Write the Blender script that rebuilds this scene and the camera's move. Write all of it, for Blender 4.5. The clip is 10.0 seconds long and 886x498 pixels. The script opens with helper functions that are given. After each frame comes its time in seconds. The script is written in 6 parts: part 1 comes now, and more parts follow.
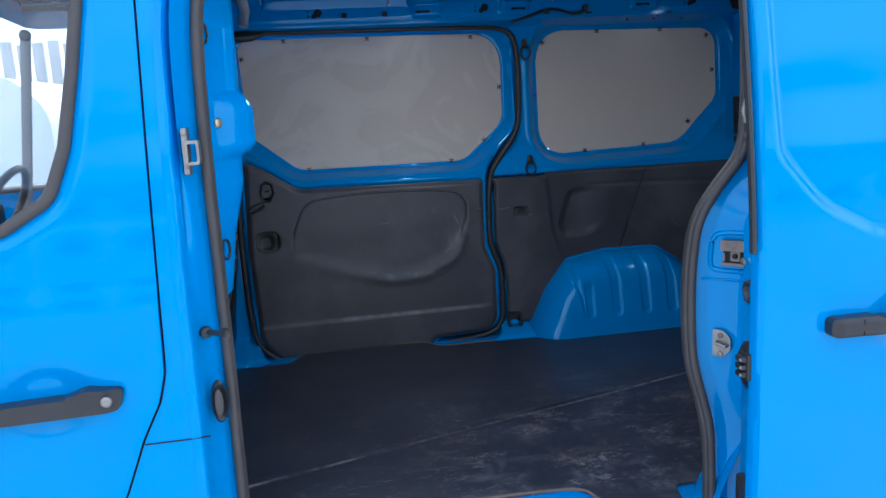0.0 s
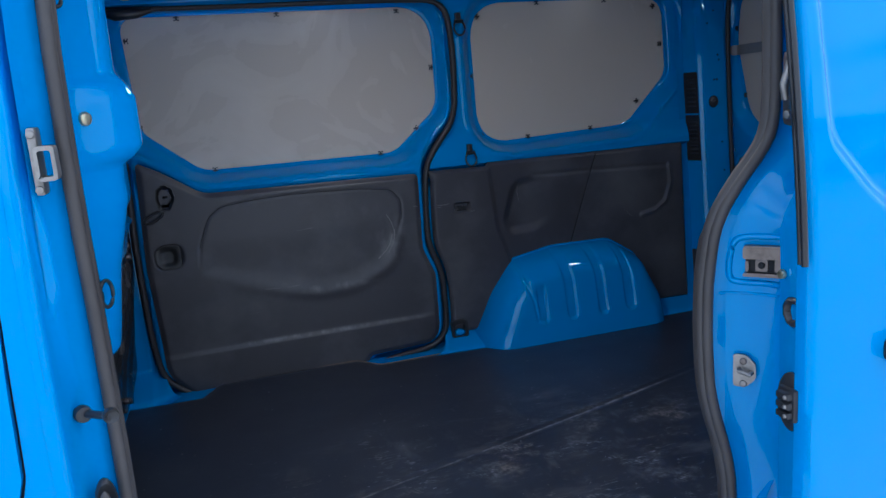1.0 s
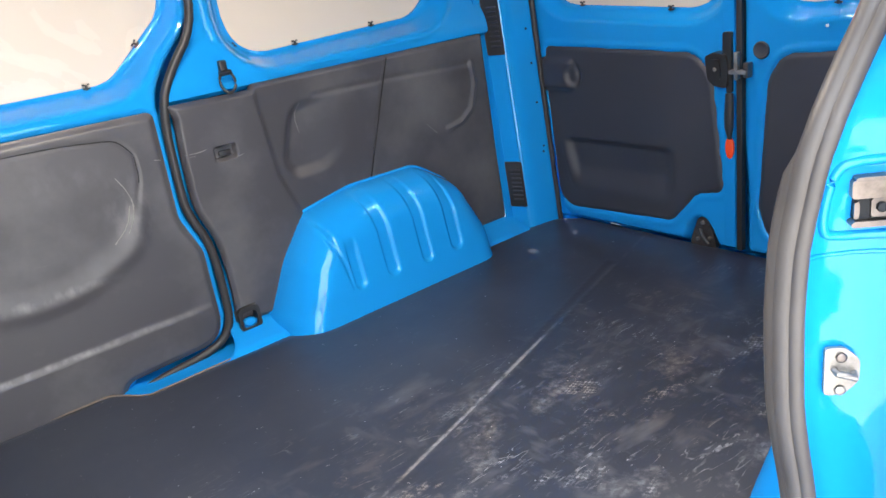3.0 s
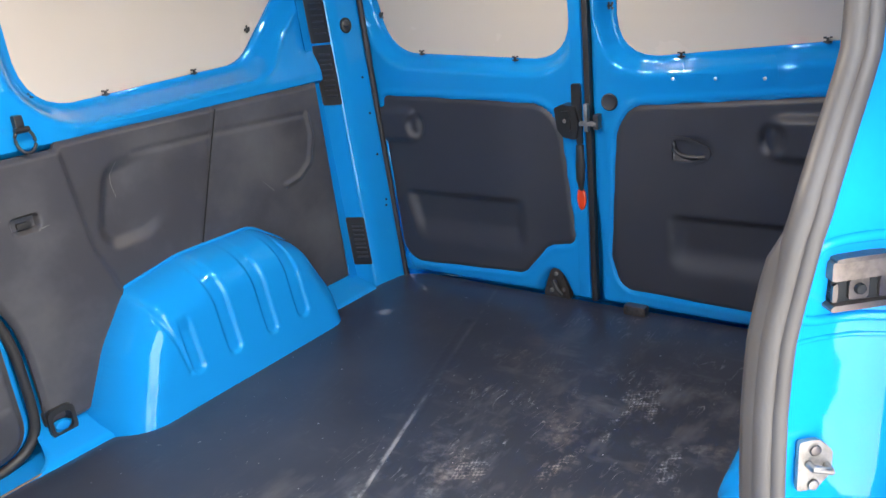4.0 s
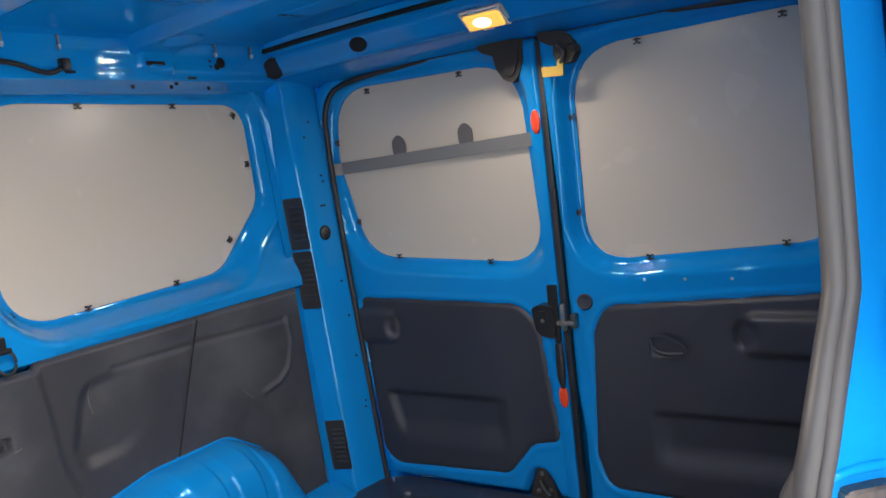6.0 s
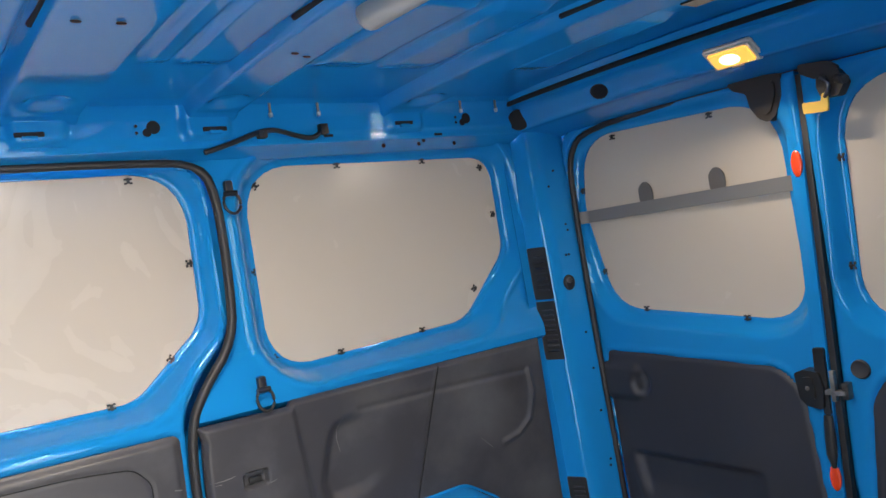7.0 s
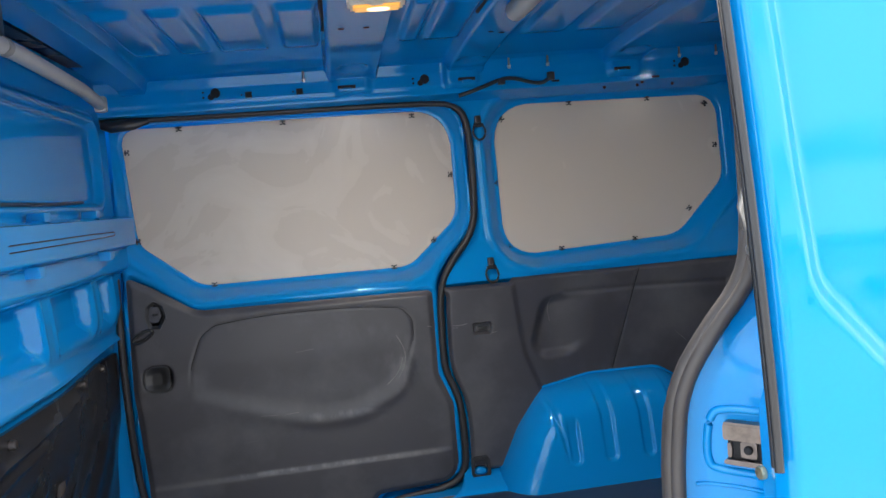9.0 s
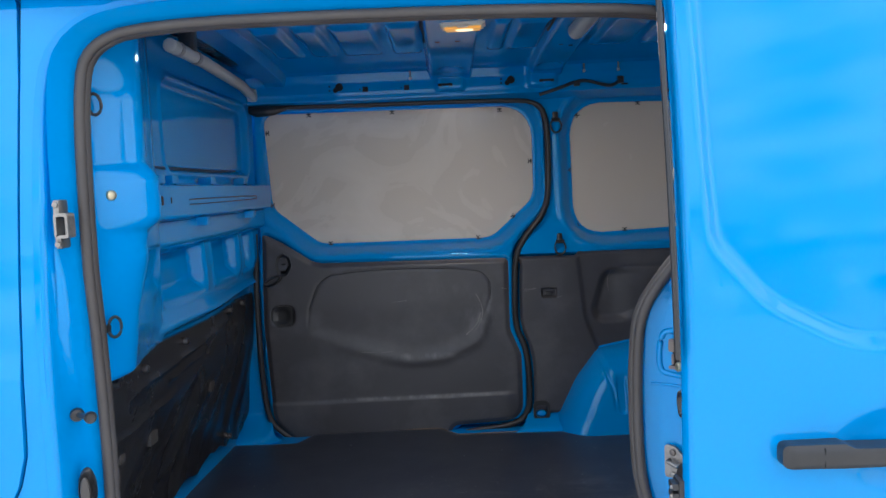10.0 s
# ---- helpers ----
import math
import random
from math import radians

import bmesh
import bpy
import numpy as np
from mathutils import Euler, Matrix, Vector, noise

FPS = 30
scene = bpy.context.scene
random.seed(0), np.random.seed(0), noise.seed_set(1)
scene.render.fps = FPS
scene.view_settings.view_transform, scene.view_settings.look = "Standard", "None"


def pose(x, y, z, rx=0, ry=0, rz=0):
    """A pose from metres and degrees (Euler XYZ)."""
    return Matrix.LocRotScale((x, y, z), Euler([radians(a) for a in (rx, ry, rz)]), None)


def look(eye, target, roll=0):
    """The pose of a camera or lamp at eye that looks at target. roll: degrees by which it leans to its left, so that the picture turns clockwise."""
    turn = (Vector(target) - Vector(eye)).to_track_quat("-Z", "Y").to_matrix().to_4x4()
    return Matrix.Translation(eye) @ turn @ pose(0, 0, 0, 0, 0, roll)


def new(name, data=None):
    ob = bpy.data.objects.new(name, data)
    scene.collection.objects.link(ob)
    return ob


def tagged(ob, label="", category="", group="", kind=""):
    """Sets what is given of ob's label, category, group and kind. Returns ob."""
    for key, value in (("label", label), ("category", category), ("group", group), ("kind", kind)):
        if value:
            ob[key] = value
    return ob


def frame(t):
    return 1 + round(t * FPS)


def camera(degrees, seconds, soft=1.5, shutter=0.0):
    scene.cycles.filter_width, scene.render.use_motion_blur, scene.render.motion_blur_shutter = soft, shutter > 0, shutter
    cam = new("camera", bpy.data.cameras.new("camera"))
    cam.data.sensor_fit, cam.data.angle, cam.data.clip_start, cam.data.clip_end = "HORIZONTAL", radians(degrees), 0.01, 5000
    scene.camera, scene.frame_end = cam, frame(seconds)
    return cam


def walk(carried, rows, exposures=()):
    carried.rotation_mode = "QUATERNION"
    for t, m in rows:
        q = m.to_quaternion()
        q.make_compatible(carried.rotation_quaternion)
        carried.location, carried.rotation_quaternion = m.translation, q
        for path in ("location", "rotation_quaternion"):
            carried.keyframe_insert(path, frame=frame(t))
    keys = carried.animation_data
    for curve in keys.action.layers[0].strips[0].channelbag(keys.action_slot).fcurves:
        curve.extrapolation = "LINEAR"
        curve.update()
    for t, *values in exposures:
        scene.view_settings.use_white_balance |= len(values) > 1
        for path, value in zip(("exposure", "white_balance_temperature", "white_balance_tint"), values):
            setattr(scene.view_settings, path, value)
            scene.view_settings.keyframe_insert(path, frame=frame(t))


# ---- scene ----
cam = camera(58.8, 10.0)
PATH = [
    (0, (0.252, -1.585, 1.589), (0.562, 0.358, 1.229), -3.1),
    (0.5, (0.244, -1.335, 1.599), (0.665, 0.585, 1.229), -4.0),
    (1, (0.243, -1.154, 1.586), (0.767, 0.732, 1.178), -4.5),
    (1.5, (0.183, -0.915, 1.586), (0.933, 0.872, 1.092), -4.6),
    (2, (0.162, -0.715, 1.57), (1.056, 0.981, 1.0), -4.9),
    (2.2, (0.174, -0.642, 1.571), (1.108, 1.024, 0.978), -5.7),
    (3.3, (0.326, -0.195, 1.533), (1.571, 1.186, 0.799), -7.5),
    (3.5, (0.32, -0.136, 1.541), (1.67, 1.14, 0.801), -6.6),
    (4, (0.347, -0.063, 1.561), (1.833, 1.101, 0.899), -6.0),
    (4.5, (0.363, -0.05, 1.597), (1.924, 1.098, 1.102), -6.3),
    (5, (0.361, -0.063, 1.616), (1.96, 1.06, 1.192), -6.3),
    (5.2, (0.367, -0.07, 1.622), (1.978, 1.052, 1.241), -6.3),
    (6.3, (0.309, -0.025, 1.646), (1.943, 1.117, 1.481), -7.0),
    (6.5, (0.355, -0.06, 1.651), (1.887, 1.22, 1.524), -7.3),
    (7, (0.44, -0.093, 1.651), (1.62, 1.521, 1.606), -7.7),
    (7.5, (0.474, -0.22, 1.654), (1.418, 1.543, 1.626), -7.9),
    (8, (0.472, -0.446, 1.63), (1.243, 1.399, 1.568), -6.6),
    (8.5, (0.576, -0.668, 1.615), (1.038, 1.275, 1.499), -5.7),
    (9, (0.671, -0.918, 1.592), (0.937, 1.059, 1.45), -5.0),
    (9.5, (0.672, -1.211, 1.571), (0.87, 0.774, 1.417), -3.5),
    (10, (0.748, -1.452, 1.567), (0.729, 0.542, 1.407), -2.5),
]
EXPOSURES = [
    (0, 1.32, 5200, 10), (0.5, 1.28, 5200, 10), (1.0, 1.16, 5100, 10), (1.3, 1.7, 5300, 10), (2.0, 2.64, 5850, 10), (3.5, 3.76, 6700, 10), (4.0, 3.6, 6500, 10), (4.5, 3.2, 6300, 10), (5.2, 2.85, 6200, 10),
    (6.5, 2.93, 6550, 10), (7.5, 2.96, 6800, 10), (8.5, 2.72, 6700, 10), (9.0, 2.2, 6200, 10), (9.5, 1.84, 6000, 10), (10.0, 1.54, 5900, 10),
]
walk(cam, [(t, look(eye, target, roll)) for t, eye, target, roll in PATH], EXPOSURES)

# ---- world, sun and exposure ----
world = bpy.data.worlds.new("world")
scene.world = world
world.use_nodes = True
wn, wl = world.node_tree.nodes, world.node_tree.links
wn.clear()
w_out = wn.new("ShaderNodeOutputWorld")
w_bg = wn.new("ShaderNodeBackground")
w_sky = wn.new("ShaderNodeTexSky")
w_sky.sky_type = "NISHITA"
w_sky.sun_disc = False
w_sky.sun_elevation = radians(76)
w_sky.sun_rotation = radians(25)
w_sky.air_density = 1.0
w_co = wn.new("ShaderNodeTexCoord")
w_map = wn.new("ShaderNodeMapping")
w_map.inputs["Scale"].default_value = (1.0, 1.0, 2.6)
w_noise = wn.new("ShaderNodeTexNoise")
w_noise.inputs["Scale"].default_value = 3.4
w_noise.inputs["Detail"].default_value = 7.0
w_noise.inputs["Roughness"].default_value = 0.58
w_ramp = wn.new("ShaderNodeValToRGB")
w_ramp.color_ramp.elements[0].position = 0.36
w_ramp.color_ramp.elements[1].position = 0.50
w_mix = wn.new("ShaderNodeMix")
w_mix.data_type = "RGBA"
w_mix.inputs["B"].default_value = (7.4, 7.5, 7.7, 1)
w_bg.inputs["Strength"].default_value = 0.11
wl.new(w_co.outputs["Generated"], w_map.inputs["Vector"])
wl.new(w_map.outputs["Vector"], w_noise.inputs["Vector"])
wl.new(w_noise.outputs["Fac"], w_ramp.inputs["Fac"])
wl.new(w_ramp.outputs["Color"], w_mix.inputs["Factor"])
wl.new(w_sky.outputs["Color"], w_mix.inputs["A"])
wl.new(w_mix.outputs["Result"], w_bg.inputs["Color"])
wl.new(w_bg.outputs["Background"], w_out.inputs["Surface"])

sun_data = bpy.data.lights.new("sun", "SUN")
sun_data.energy = 5.0
sun_data.angle = radians(1.5)
sun_data.color = (1.0, 0.95, 0.88)
sun = new("sun", sun_data)
sun.matrix_world = look((2.63, 4.40, 16.4), (0.9, 0.9, 0.9))


# ---- materials ----
def mat_base(name, color, rough=0.5, metal=0.0, coat=0.0, spec=0.5):
    m = bpy.data.materials.new(name)
    m.use_nodes = True
    b = m.node_tree.nodes["Principled BSDF"]
    b.inputs["Base Color"].default_value = (*color, 1)
    b.inputs["Roughness"].default_value = rough
    b.inputs["Metallic"].default_value = metal
    b.inputs["Coat Weight"].default_value = coat
    b.inputs["Coat Roughness"].default_value = 0.03
    b.inputs["Specular IOR Level"].default_value = spec
    return m, m.node_tree.nodes, m.node_tree.links, b


def coords(n, l, scale=(1, 1, 1), rot=(0, 0, 0)):
    geo = n.new("ShaderNodeNewGeometry")
    mp = n.new("ShaderNodeMapping")
    mp.inputs["Scale"].default_value = scale
    mp.inputs["Rotation"].default_value = rot
    l.new(geo.outputs["Position"], mp.inputs["Vector"])
    return mp.outputs["Vector"]


def tex_noise(n, l, vec, scale, detail=4.0, rough=0.55):
    t = n.new("ShaderNodeTexNoise")
    t.inputs["Scale"].default_value = scale
    t.inputs["Detail"].default_value = detail
    t.inputs["Roughness"].default_value = rough
    l.new(vec, t.inputs["Vector"])
    return t.outputs["Fac"]


def remap(n, l, val, a, b, lo=0.0, hi=1.0):
    r = n.new("ShaderNodeMapRange")
    r.inputs["From Min"].default_value = a
    r.inputs["From Max"].default_value = b
    r.inputs["To Min"].default_value = lo
    r.inputs["To Max"].default_value = hi
    l.new(val, r.inputs["Value"])
    return r.outputs["Result"]


def calc(n, l, op, a, b):
    m = n.new("ShaderNodeMath")
    m.operation = op
    for i, v in enumerate((a, b)):
        if isinstance(v, (int, float)):
            m.inputs[i].default_value = v
        else:
            l.new(v, m.inputs[i])
    return m.outputs["Value"]


def blend(n, l, fac, a, b):
    m = n.new("ShaderNodeMix")
    m.data_type = "RGBA"
    if isinstance(fac, float):
        m.inputs["Factor"].default_value = fac
    else:
        l.new(fac, m.inputs["Factor"])
    for key, v in (("A", a), ("B", b)):
        if isinstance(v, tuple):
            m.inputs[key].default_value = (*v, 1)
        else:
            l.new(v, m.inputs[key])
    return m.outputs["Result"]


def bump(n, l, b, height, strength, distance):
    k = n.new("ShaderNodeBump")
    k.inputs["Strength"].default_value = strength
    k.inputs["Distance"].default_value = distance
    l.new(height, k.inputs["Height"])
    l.new(k.outputs["Normal"], b.inputs["Normal"])


def paint(name, color, tint=(1, 1, 1), rough=0.05):
    m, n, l, b = mat_base(name, color, rough, 0.0, 0.0)
    b.inputs["Specular Tint"].default_value = (*tint, 1)
    b.inputs["Specular IOR Level"].default_value = 0.5
    v = coords(n, l)
    dirt = remap(n, l, tex_noise(n, l, v, 5.0, 6.0, 0.65), 0.35, 0.75)
    l.new(blend(n, l, calc(n, l, "MULTIPLY", dirt, 0.06), color, (0.02, 0.20, 0.40)), b.inputs["Base Color"])
    peel = tex_noise(n, l, v, 260.0, 2.0)
    bump(n, l, b, peel, 0.022, 0.002)
    l.new(remap(n, l, tex_noise(n, l, v, 9.0, 4.0), 0.3, 0.8, 0.018, 0.055), b.inputs["Roughness"])
    return m


BLUE = (0.007, 0.240, 0.61)
M_BLUE = paint("blue_paint", BLUE, (0.68, 0.90, 1.0))


def plastic(name, color, rough=0.5, grain=0.25, dust=0.35, dust_color=(0.20, 0.20, 0.205), pale_marks=()):
    m, n, l, b = mat_base(name, color, rough)
    v = coords(n, l)
    big = remap(n, l, tex_noise(n, l, v, 3.2, 5.0, 0.6), 0.45, 0.78)
    streak = tex_noise(n, l, coords(n, l, (3, 3, 26), (0, 0.12, 0)), 2.2, 5.0, 0.6)
    scuff = remap(n, l, streak, 0.60, 0.76)
    fac = calc(n, l, "MULTIPLY", calc(n, l, "MAXIMUM", calc(n, l, "MULTIPLY", big, 0.5), calc(n, l, "MULTIPLY", scuff, big)), dust)
    for at, size, amount in pale_marks:
        # pale ovals of fine streaks: rubbed places and painted highlights
        mp = n.new("ShaderNodeMapping")
        mp.vector_type = "TEXTURE"
        mp.inputs["Location"].default_value = at
        mp.inputs["Scale"].default_value = size
        geo = n.new("ShaderNodeNewGeometry")
        l.new(geo.outputs["Position"], mp.inputs["Vector"])
        far_off = n.new("ShaderNodeVectorMath")
        far_off.operation = "LENGTH"
        l.new(mp.outputs["Vector"], far_off.inputs[0])
        spot = remap(n, l, far_off.outputs["Value"], 1.0, 0.15)
        lines = remap(n, l, tex_noise(n, l, coords(n, l, (11, 8, 6), (0, 0.6, 0)), 2.2, 4.0, 0.55), 0.40, 0.70)
        fac = calc(n, l, "MAXIMUM", fac, calc(n, l, "MULTIPLY", calc(n, l, "MULTIPLY", spot, lines), amount))
    l.new(blend(n, l, fac, color, dust_color), b.inputs["Base Color"])
    l.new(remap(n, l, big, 0.0, 1.0, rough - 0.06, rough + 0.15), b.inputs["Roughness"])
    fine = tex_noise(n, l, v, 900.0, 2.0)
    bump(n, l, b, fine, grain, 0.0006)
    return m


# third oval: highlight painted along the hollow's lower lip; fourth: pale line on crease
M_TRIM = plastic("black_trim_plastic", (0.050, 0.049, 0.056), 0.44, 0.25, 0.75, (0.20, 0.20, 0.205), (((0.862, 1.8, 1.02), (0.085, 0.2, 0.13), 0.60), ((0.72, 1.8, 1.14), (0.17, 0.2, 0.05), 0.22), ((0.60, 1.8, 0.862), (0.22, 0.2, 0.020), 0.7), ((0.50, 1.8, 0.690), (0.62, 0.2, 0.012), 0.65)))
M_REARTRIM = plastic("rear_trim_plastic", (0.031, 0.033, 0.043), 0.5, 0.3, 0.15)
M_RUBBER = plastic("grey_black_rubber", (0.052, 0.045, 0.041), 0.55, 0.35, 0.5, (0.17, 0.155, 0.145))
M_BLACK = plastic("satin_black_plastic", (0.018, 0.018, 0.019), 0.38, 0.15, 0.2)
M_DARK = mat_base("dark_void", (0.006, 0.007, 0.009), 0.8)[0]
M_GREYPLASTIC = plastic("grey_tube_plastic", (0.33, 0.33, 0.33), 0.5, 0.2, 0.5, (0.12, 0.11, 0.1))
M_LINING = plastic("black_felt_lining", (0.018, 0.018, 0.020), 0.28, 0.45, 0.22, (0.14, 0.135, 0.13))


def metal(name, color, rough):
    m, n, l, b = mat_base(name, color, rough, 0.85)
    v = coords(n, l)
    l.new(blend(n, l, remap(n, l, tex_noise(n, l, v, 40.0, 5.0, 0.65), 0.45, 0.75), color, tuple(c * 0.55 for c in color)), b.inputs["Base Color"])
    bump(n, l, b, tex_noise(n, l, v, 300.0, 3.0), 0.15, 0.001)
    return m


M_STEEL = metal("bare_steel", (0.33, 0.31, 0.285), 0.5)
M_BRASS = metal("zinc_bolt", (0.62, 0.55, 0.36), 0.35)
M_ZINC = metal("bright_zinc", (0.75, 0.75, 0.74), 0.3)
M_RAIL = metal("brown_grey_rail_steel", (0.22, 0.185, 0.16), 0.5)
M_DKSTEEL = metal("dark_greased_steel", (0.16, 0.14, 0.13), 0.35)


def panel_white():
    m, n, l, b = mat_base("white_panel_board", (0.62, 0.57, 0.50), 0.34, 0.0, 0.0, 0.5)
    v = coords(n, l)
    t = n.new("ShaderNodeTexNoise")
    t.inputs["Scale"].default_value = 2.4
    t.inputs["Detail"].default_value = 4.0
    t.inputs["Roughness"].default_value = 0.5
    t.inputs["Distortion"].default_value = 2.2
    l.new(v, t.inputs["Vector"])
    sep = n.new("ShaderNodeSeparateXYZ")
    l.new(v, sep.inputs["Vector"])
    # pale swirls: full on the first board, faint on the others
    swirl_share = remap(n, l, sep.outputs["X"], 1.10, 1.30, 1.0, 0.15)
    swirl = calc(n, l, "MULTIPLY", remap(n, l, t.outputs["Fac"], 0.46, 0.72), swirl_share)
    l.new(blend(n, l, calc(n, l, "MULTIPLY", swirl, 0.36), (0.570, 0.500, 0.415), (0.71, 0.650, 0.565)), b.inputs["Base Color"])
    l.new(remap(n, l, swirl, 0.0, 1.0, 0.26, 0.38), b.inputs["Roughness"])
    b.inputs["Specular IOR Level"].default_value = 0.32
    bump(n, l, b, tex_noise(n, l, v, 2.6, 2.0), 0.12, 0.02)
    return m


M_PANEL = panel_white()


def mat_floor():
    m, n, l, b = mat_base("rubber_floor_mat", (0.030, 0.032, 0.040), 0.40)
    v = coords(n, l)
    sep = n.new("ShaderNodeSeparateXYZ")
    l.new(v, sep.inputs["Vector"])

    def mul(a, c):
        return calc(n, l, "MULTIPLY", a, c)

    def most(a, c):
        return calc(n, l, "MAXIMUM", a, c)

    # the trodden patch inside the doorway
    dx = calc(n, l, "DIVIDE", calc(n, l, "SUBTRACT", sep.outputs["X"], 1.28), 0.86)
    dy = calc(n, l, "DIVIDE", calc(n, l, "SUBTRACT", sep.outputs["Y"], 0.58), 0.45)
    d2 = calc(n, l, "ADD", mul(dx, dx), mul(dy, dy))
    zone = remap(n, l, d2, 1.30, 0.25)
    wide = remap(n, l, d2, 2.6, 0.5, 0.08, 1.0)
    # blotches of pale dust, broken up by grain
    blot = remap(n, l, tex_noise(n, l, v, 7.5, 6.0, 0.62), 0.535, 0.70)
    grain = remap(n, l, tex_noise(n, l, v, 62.0, 3.0, 0.62), 0.40, 0.66)
    dust = mul(mul(blot, zone), calc(n, l, "ADD", mul(grain, 0.40), 0.07))
    # soft wiped smudges
    smudge = remap(n, l, tex_noise(n, l, coords(n, l, (1.0, 2.6, 1.0), (0, 0, 0.55)), 5.0, 3.0, 0.6), 0.56, 0.76)
    pale_marks = remap(n, l, tex_noise(n, l, coords(n, l, (2.4, 1.0, 1.0), (0, 0, 0.2)), 6.0, 3.0, 0.6), 0.58, 0.78)
    smudge = mul(mul(most(smudge, pale_marks), wide), 0.20)
    dust = most(dust, smudge)
    # prints of a ribbed sole
    ck = n.new("ShaderNodeTexChecker")
    ck.inputs["Scale"].default_value = 118.0
    l.new(coords(n, l, (1.0, 1.5, 0.001), (0, 0, 0.40)), ck.inputs["Vector"])
    prints = remap(n, l, tex_noise(n, l, coords(n, l, (1.0, 2.2, 1.0), (0, 0, 0.3)), 5.2, 3.0, 0.5), 0.60, 0.66)
    worn = remap(n, l, tex_noise(n, l, v, 55.0, 4.0, 0.65), 0.44, 0.60)
    prints = mul(mul(prints, zone), mul(calc(n, l, "ADD", mul(ck.outputs["Fac"], 0.42), 0.20), worn))
    # thin scribbled scratches and short drags that lie in many directions
    patchy = remap(n, l, tex_noise(n, l, v, 5.5, 4.0, 0.6), 0.44, 0.60)
    marks = None
    for stretch, ang, sc, eps in (((1, 4.0, 1), 0.5, 5.0, 0.014), ((1, 4.5, 1), -0.35, 6.0, 0.014), ((1, 5.0, 1), 1.2, 5.0, 0.016), ((1, 6.0, 1), -0.9, 6.0, 0.016)):
        wave = tex_noise(n, l, coords(n, l, stretch, (0, 0, ang)), sc, 2.0, 0.45)
        line = remap(n, l, calc(n, l, "ABSOLUTE", calc(n, l, "SUBTRACT", wave, 0.5), 0.0), eps, eps * 0.3)
        gate = remap(n, l, tex_noise(n, l, coords(n, l, (1, 1, 1), (0, 0, ang)), sc * 1.7, 2.0), 0.52, 0.62)
        line = mul(line, gate)
        marks = line if marks is None else most(marks, line)
    marks = mul(mul(marks, wide), mul(patchy, remap(n, l, tex_noise(n, l, v, 60.0, 2.0, 0.5), 0.36, 0.58)))
    drag = remap(n, l, tex_noise(n, l, coords(n, l, (4.5, 16, 1), (0, 0, 0.35)), 2.6, 6.0, 0.68), 0.64, 0.675)
    drag = most(drag, remap(n, l, tex_noise(n, l, coords(n, l, (4.5, 16, 1), (0, 0, -0.75)), 3.2, 6.0, 0.68), 0.65, 0.685))
    drag = mul(mul(drag, wide), patchy)
    specks = remap(n, l, tex_noise(n, l, v, 75.0, 2.0), 0.74, 0.77)
    tot = most(most(dust, mul(prints, 0.9)), most(mul(specks, 0.75), most(mul(marks, 0.50), mul(drag, calc(n, l, "ADD", mul(grain, 0.6), 0.12)))))
    # pale worn line where the two sheets of the mat meet
    jd = calc(n, l, "ABSOLUTE", calc(n, l, "SUBTRACT", sep.outputs["Y"], calc(n, l, "ADD", mul(sep.outputs["X"], 0.312), 0.564)), 0.0)
    joint = mul(remap(n, l, jd, 0.008, 0.003), remap(n, l, tex_noise(n, l, v, 8.0, 5.0, 0.7), 0.44, 0.58))
    tot = most(tot, mul(joint, remap(n, l, sep.outputs["X"], 1.75, 1.45, 0.1, 0.62)))
    haze = mul(remap(n, l, tex_noise(n, l, v, 3.0, 5.0, 0.6), 0.40, 0.72), 0.42)
    col = blend(n, l, haze, (0.024, 0.029, 0.043), (0.055, 0.061, 0.076))
    pale = blend(n, l, remap(n, l, tex_noise(n, l, v, 3.6, 2.0), 0.48, 0.62), (0.40, 0.40, 0.41), (0.36, 0.30, 0.25))
    l.new(blend(n, l, calc(n, l, "MINIMUM", tot, 1.0), col, pale), b.inputs["Base Color"])
    l.new(remap(n, l, tex_noise(n, l, v, 2.6, 4.0), 0.3, 0.7, 0.28, 0.42), b.inputs["Roughness"])
    return m


M_MAT = mat_floor()


def asphalt():
    m, n, l, b = mat_base("asphalt", (0.06, 0.06, 0.06), 0.85)
    v = coords(n, l)
    g = tex_noise(n, l, v, 160.0, 3.0)
    c = blend(n, l, remap(n, l, tex_noise(n, l, v, 1.1, 5.0), 0.35, 0.7), (0.19, 0.188, 0.184), (0.255, 0.252, 0.247))
    l.new(blend(n, l, remap(n, l, g, 0.45, 0.7), c, (0.30, 0.297, 0.29)), b.inputs["Base Color"])
    bump(n, l, b, g, 0.6, 0.004)
    return m


M_ASPHALT = asphalt()
M_WHITEPAINT = plastic("white_van_paint", (0.62, 0.63, 0.63), 0.22, 0.0, 0.15, (0.5, 0.5, 0.5))
M_FENCE = metal("galvanised_cladding", (0.55, 0.56, 0.58), 0.5)
M_ORANGE = mat_base("orange_reflector", (0.85, 0.07, 0.015), 0.25, 0.0, 0.5)[0]
M_YELLOW = plastic("yellow_tag_plastic", (0.62, 0.40, 0.06), 0.5, 0.1, 0.2)
M_RUST = plastic("frayed_brown_edge", (0.15, 0.115, 0.09), 0.85, 0.6, 0.6, (0.35, 0.28, 0.22))
M_TAPE = plastic("grey_tape", (0.20, 0.195, 0.19), 0.55, 0.1, 0.3)
M_DKGREASE = plastic("greased_dark_steel", (0.030, 0.024, 0.020), 0.55, 0.35, 0.3, (0.10, 0.08, 0.07))
M_PAD = plastic("grey_sticker_pad", (0.13, 0.12, 0.115), 0.6, 0.1, 0.2)


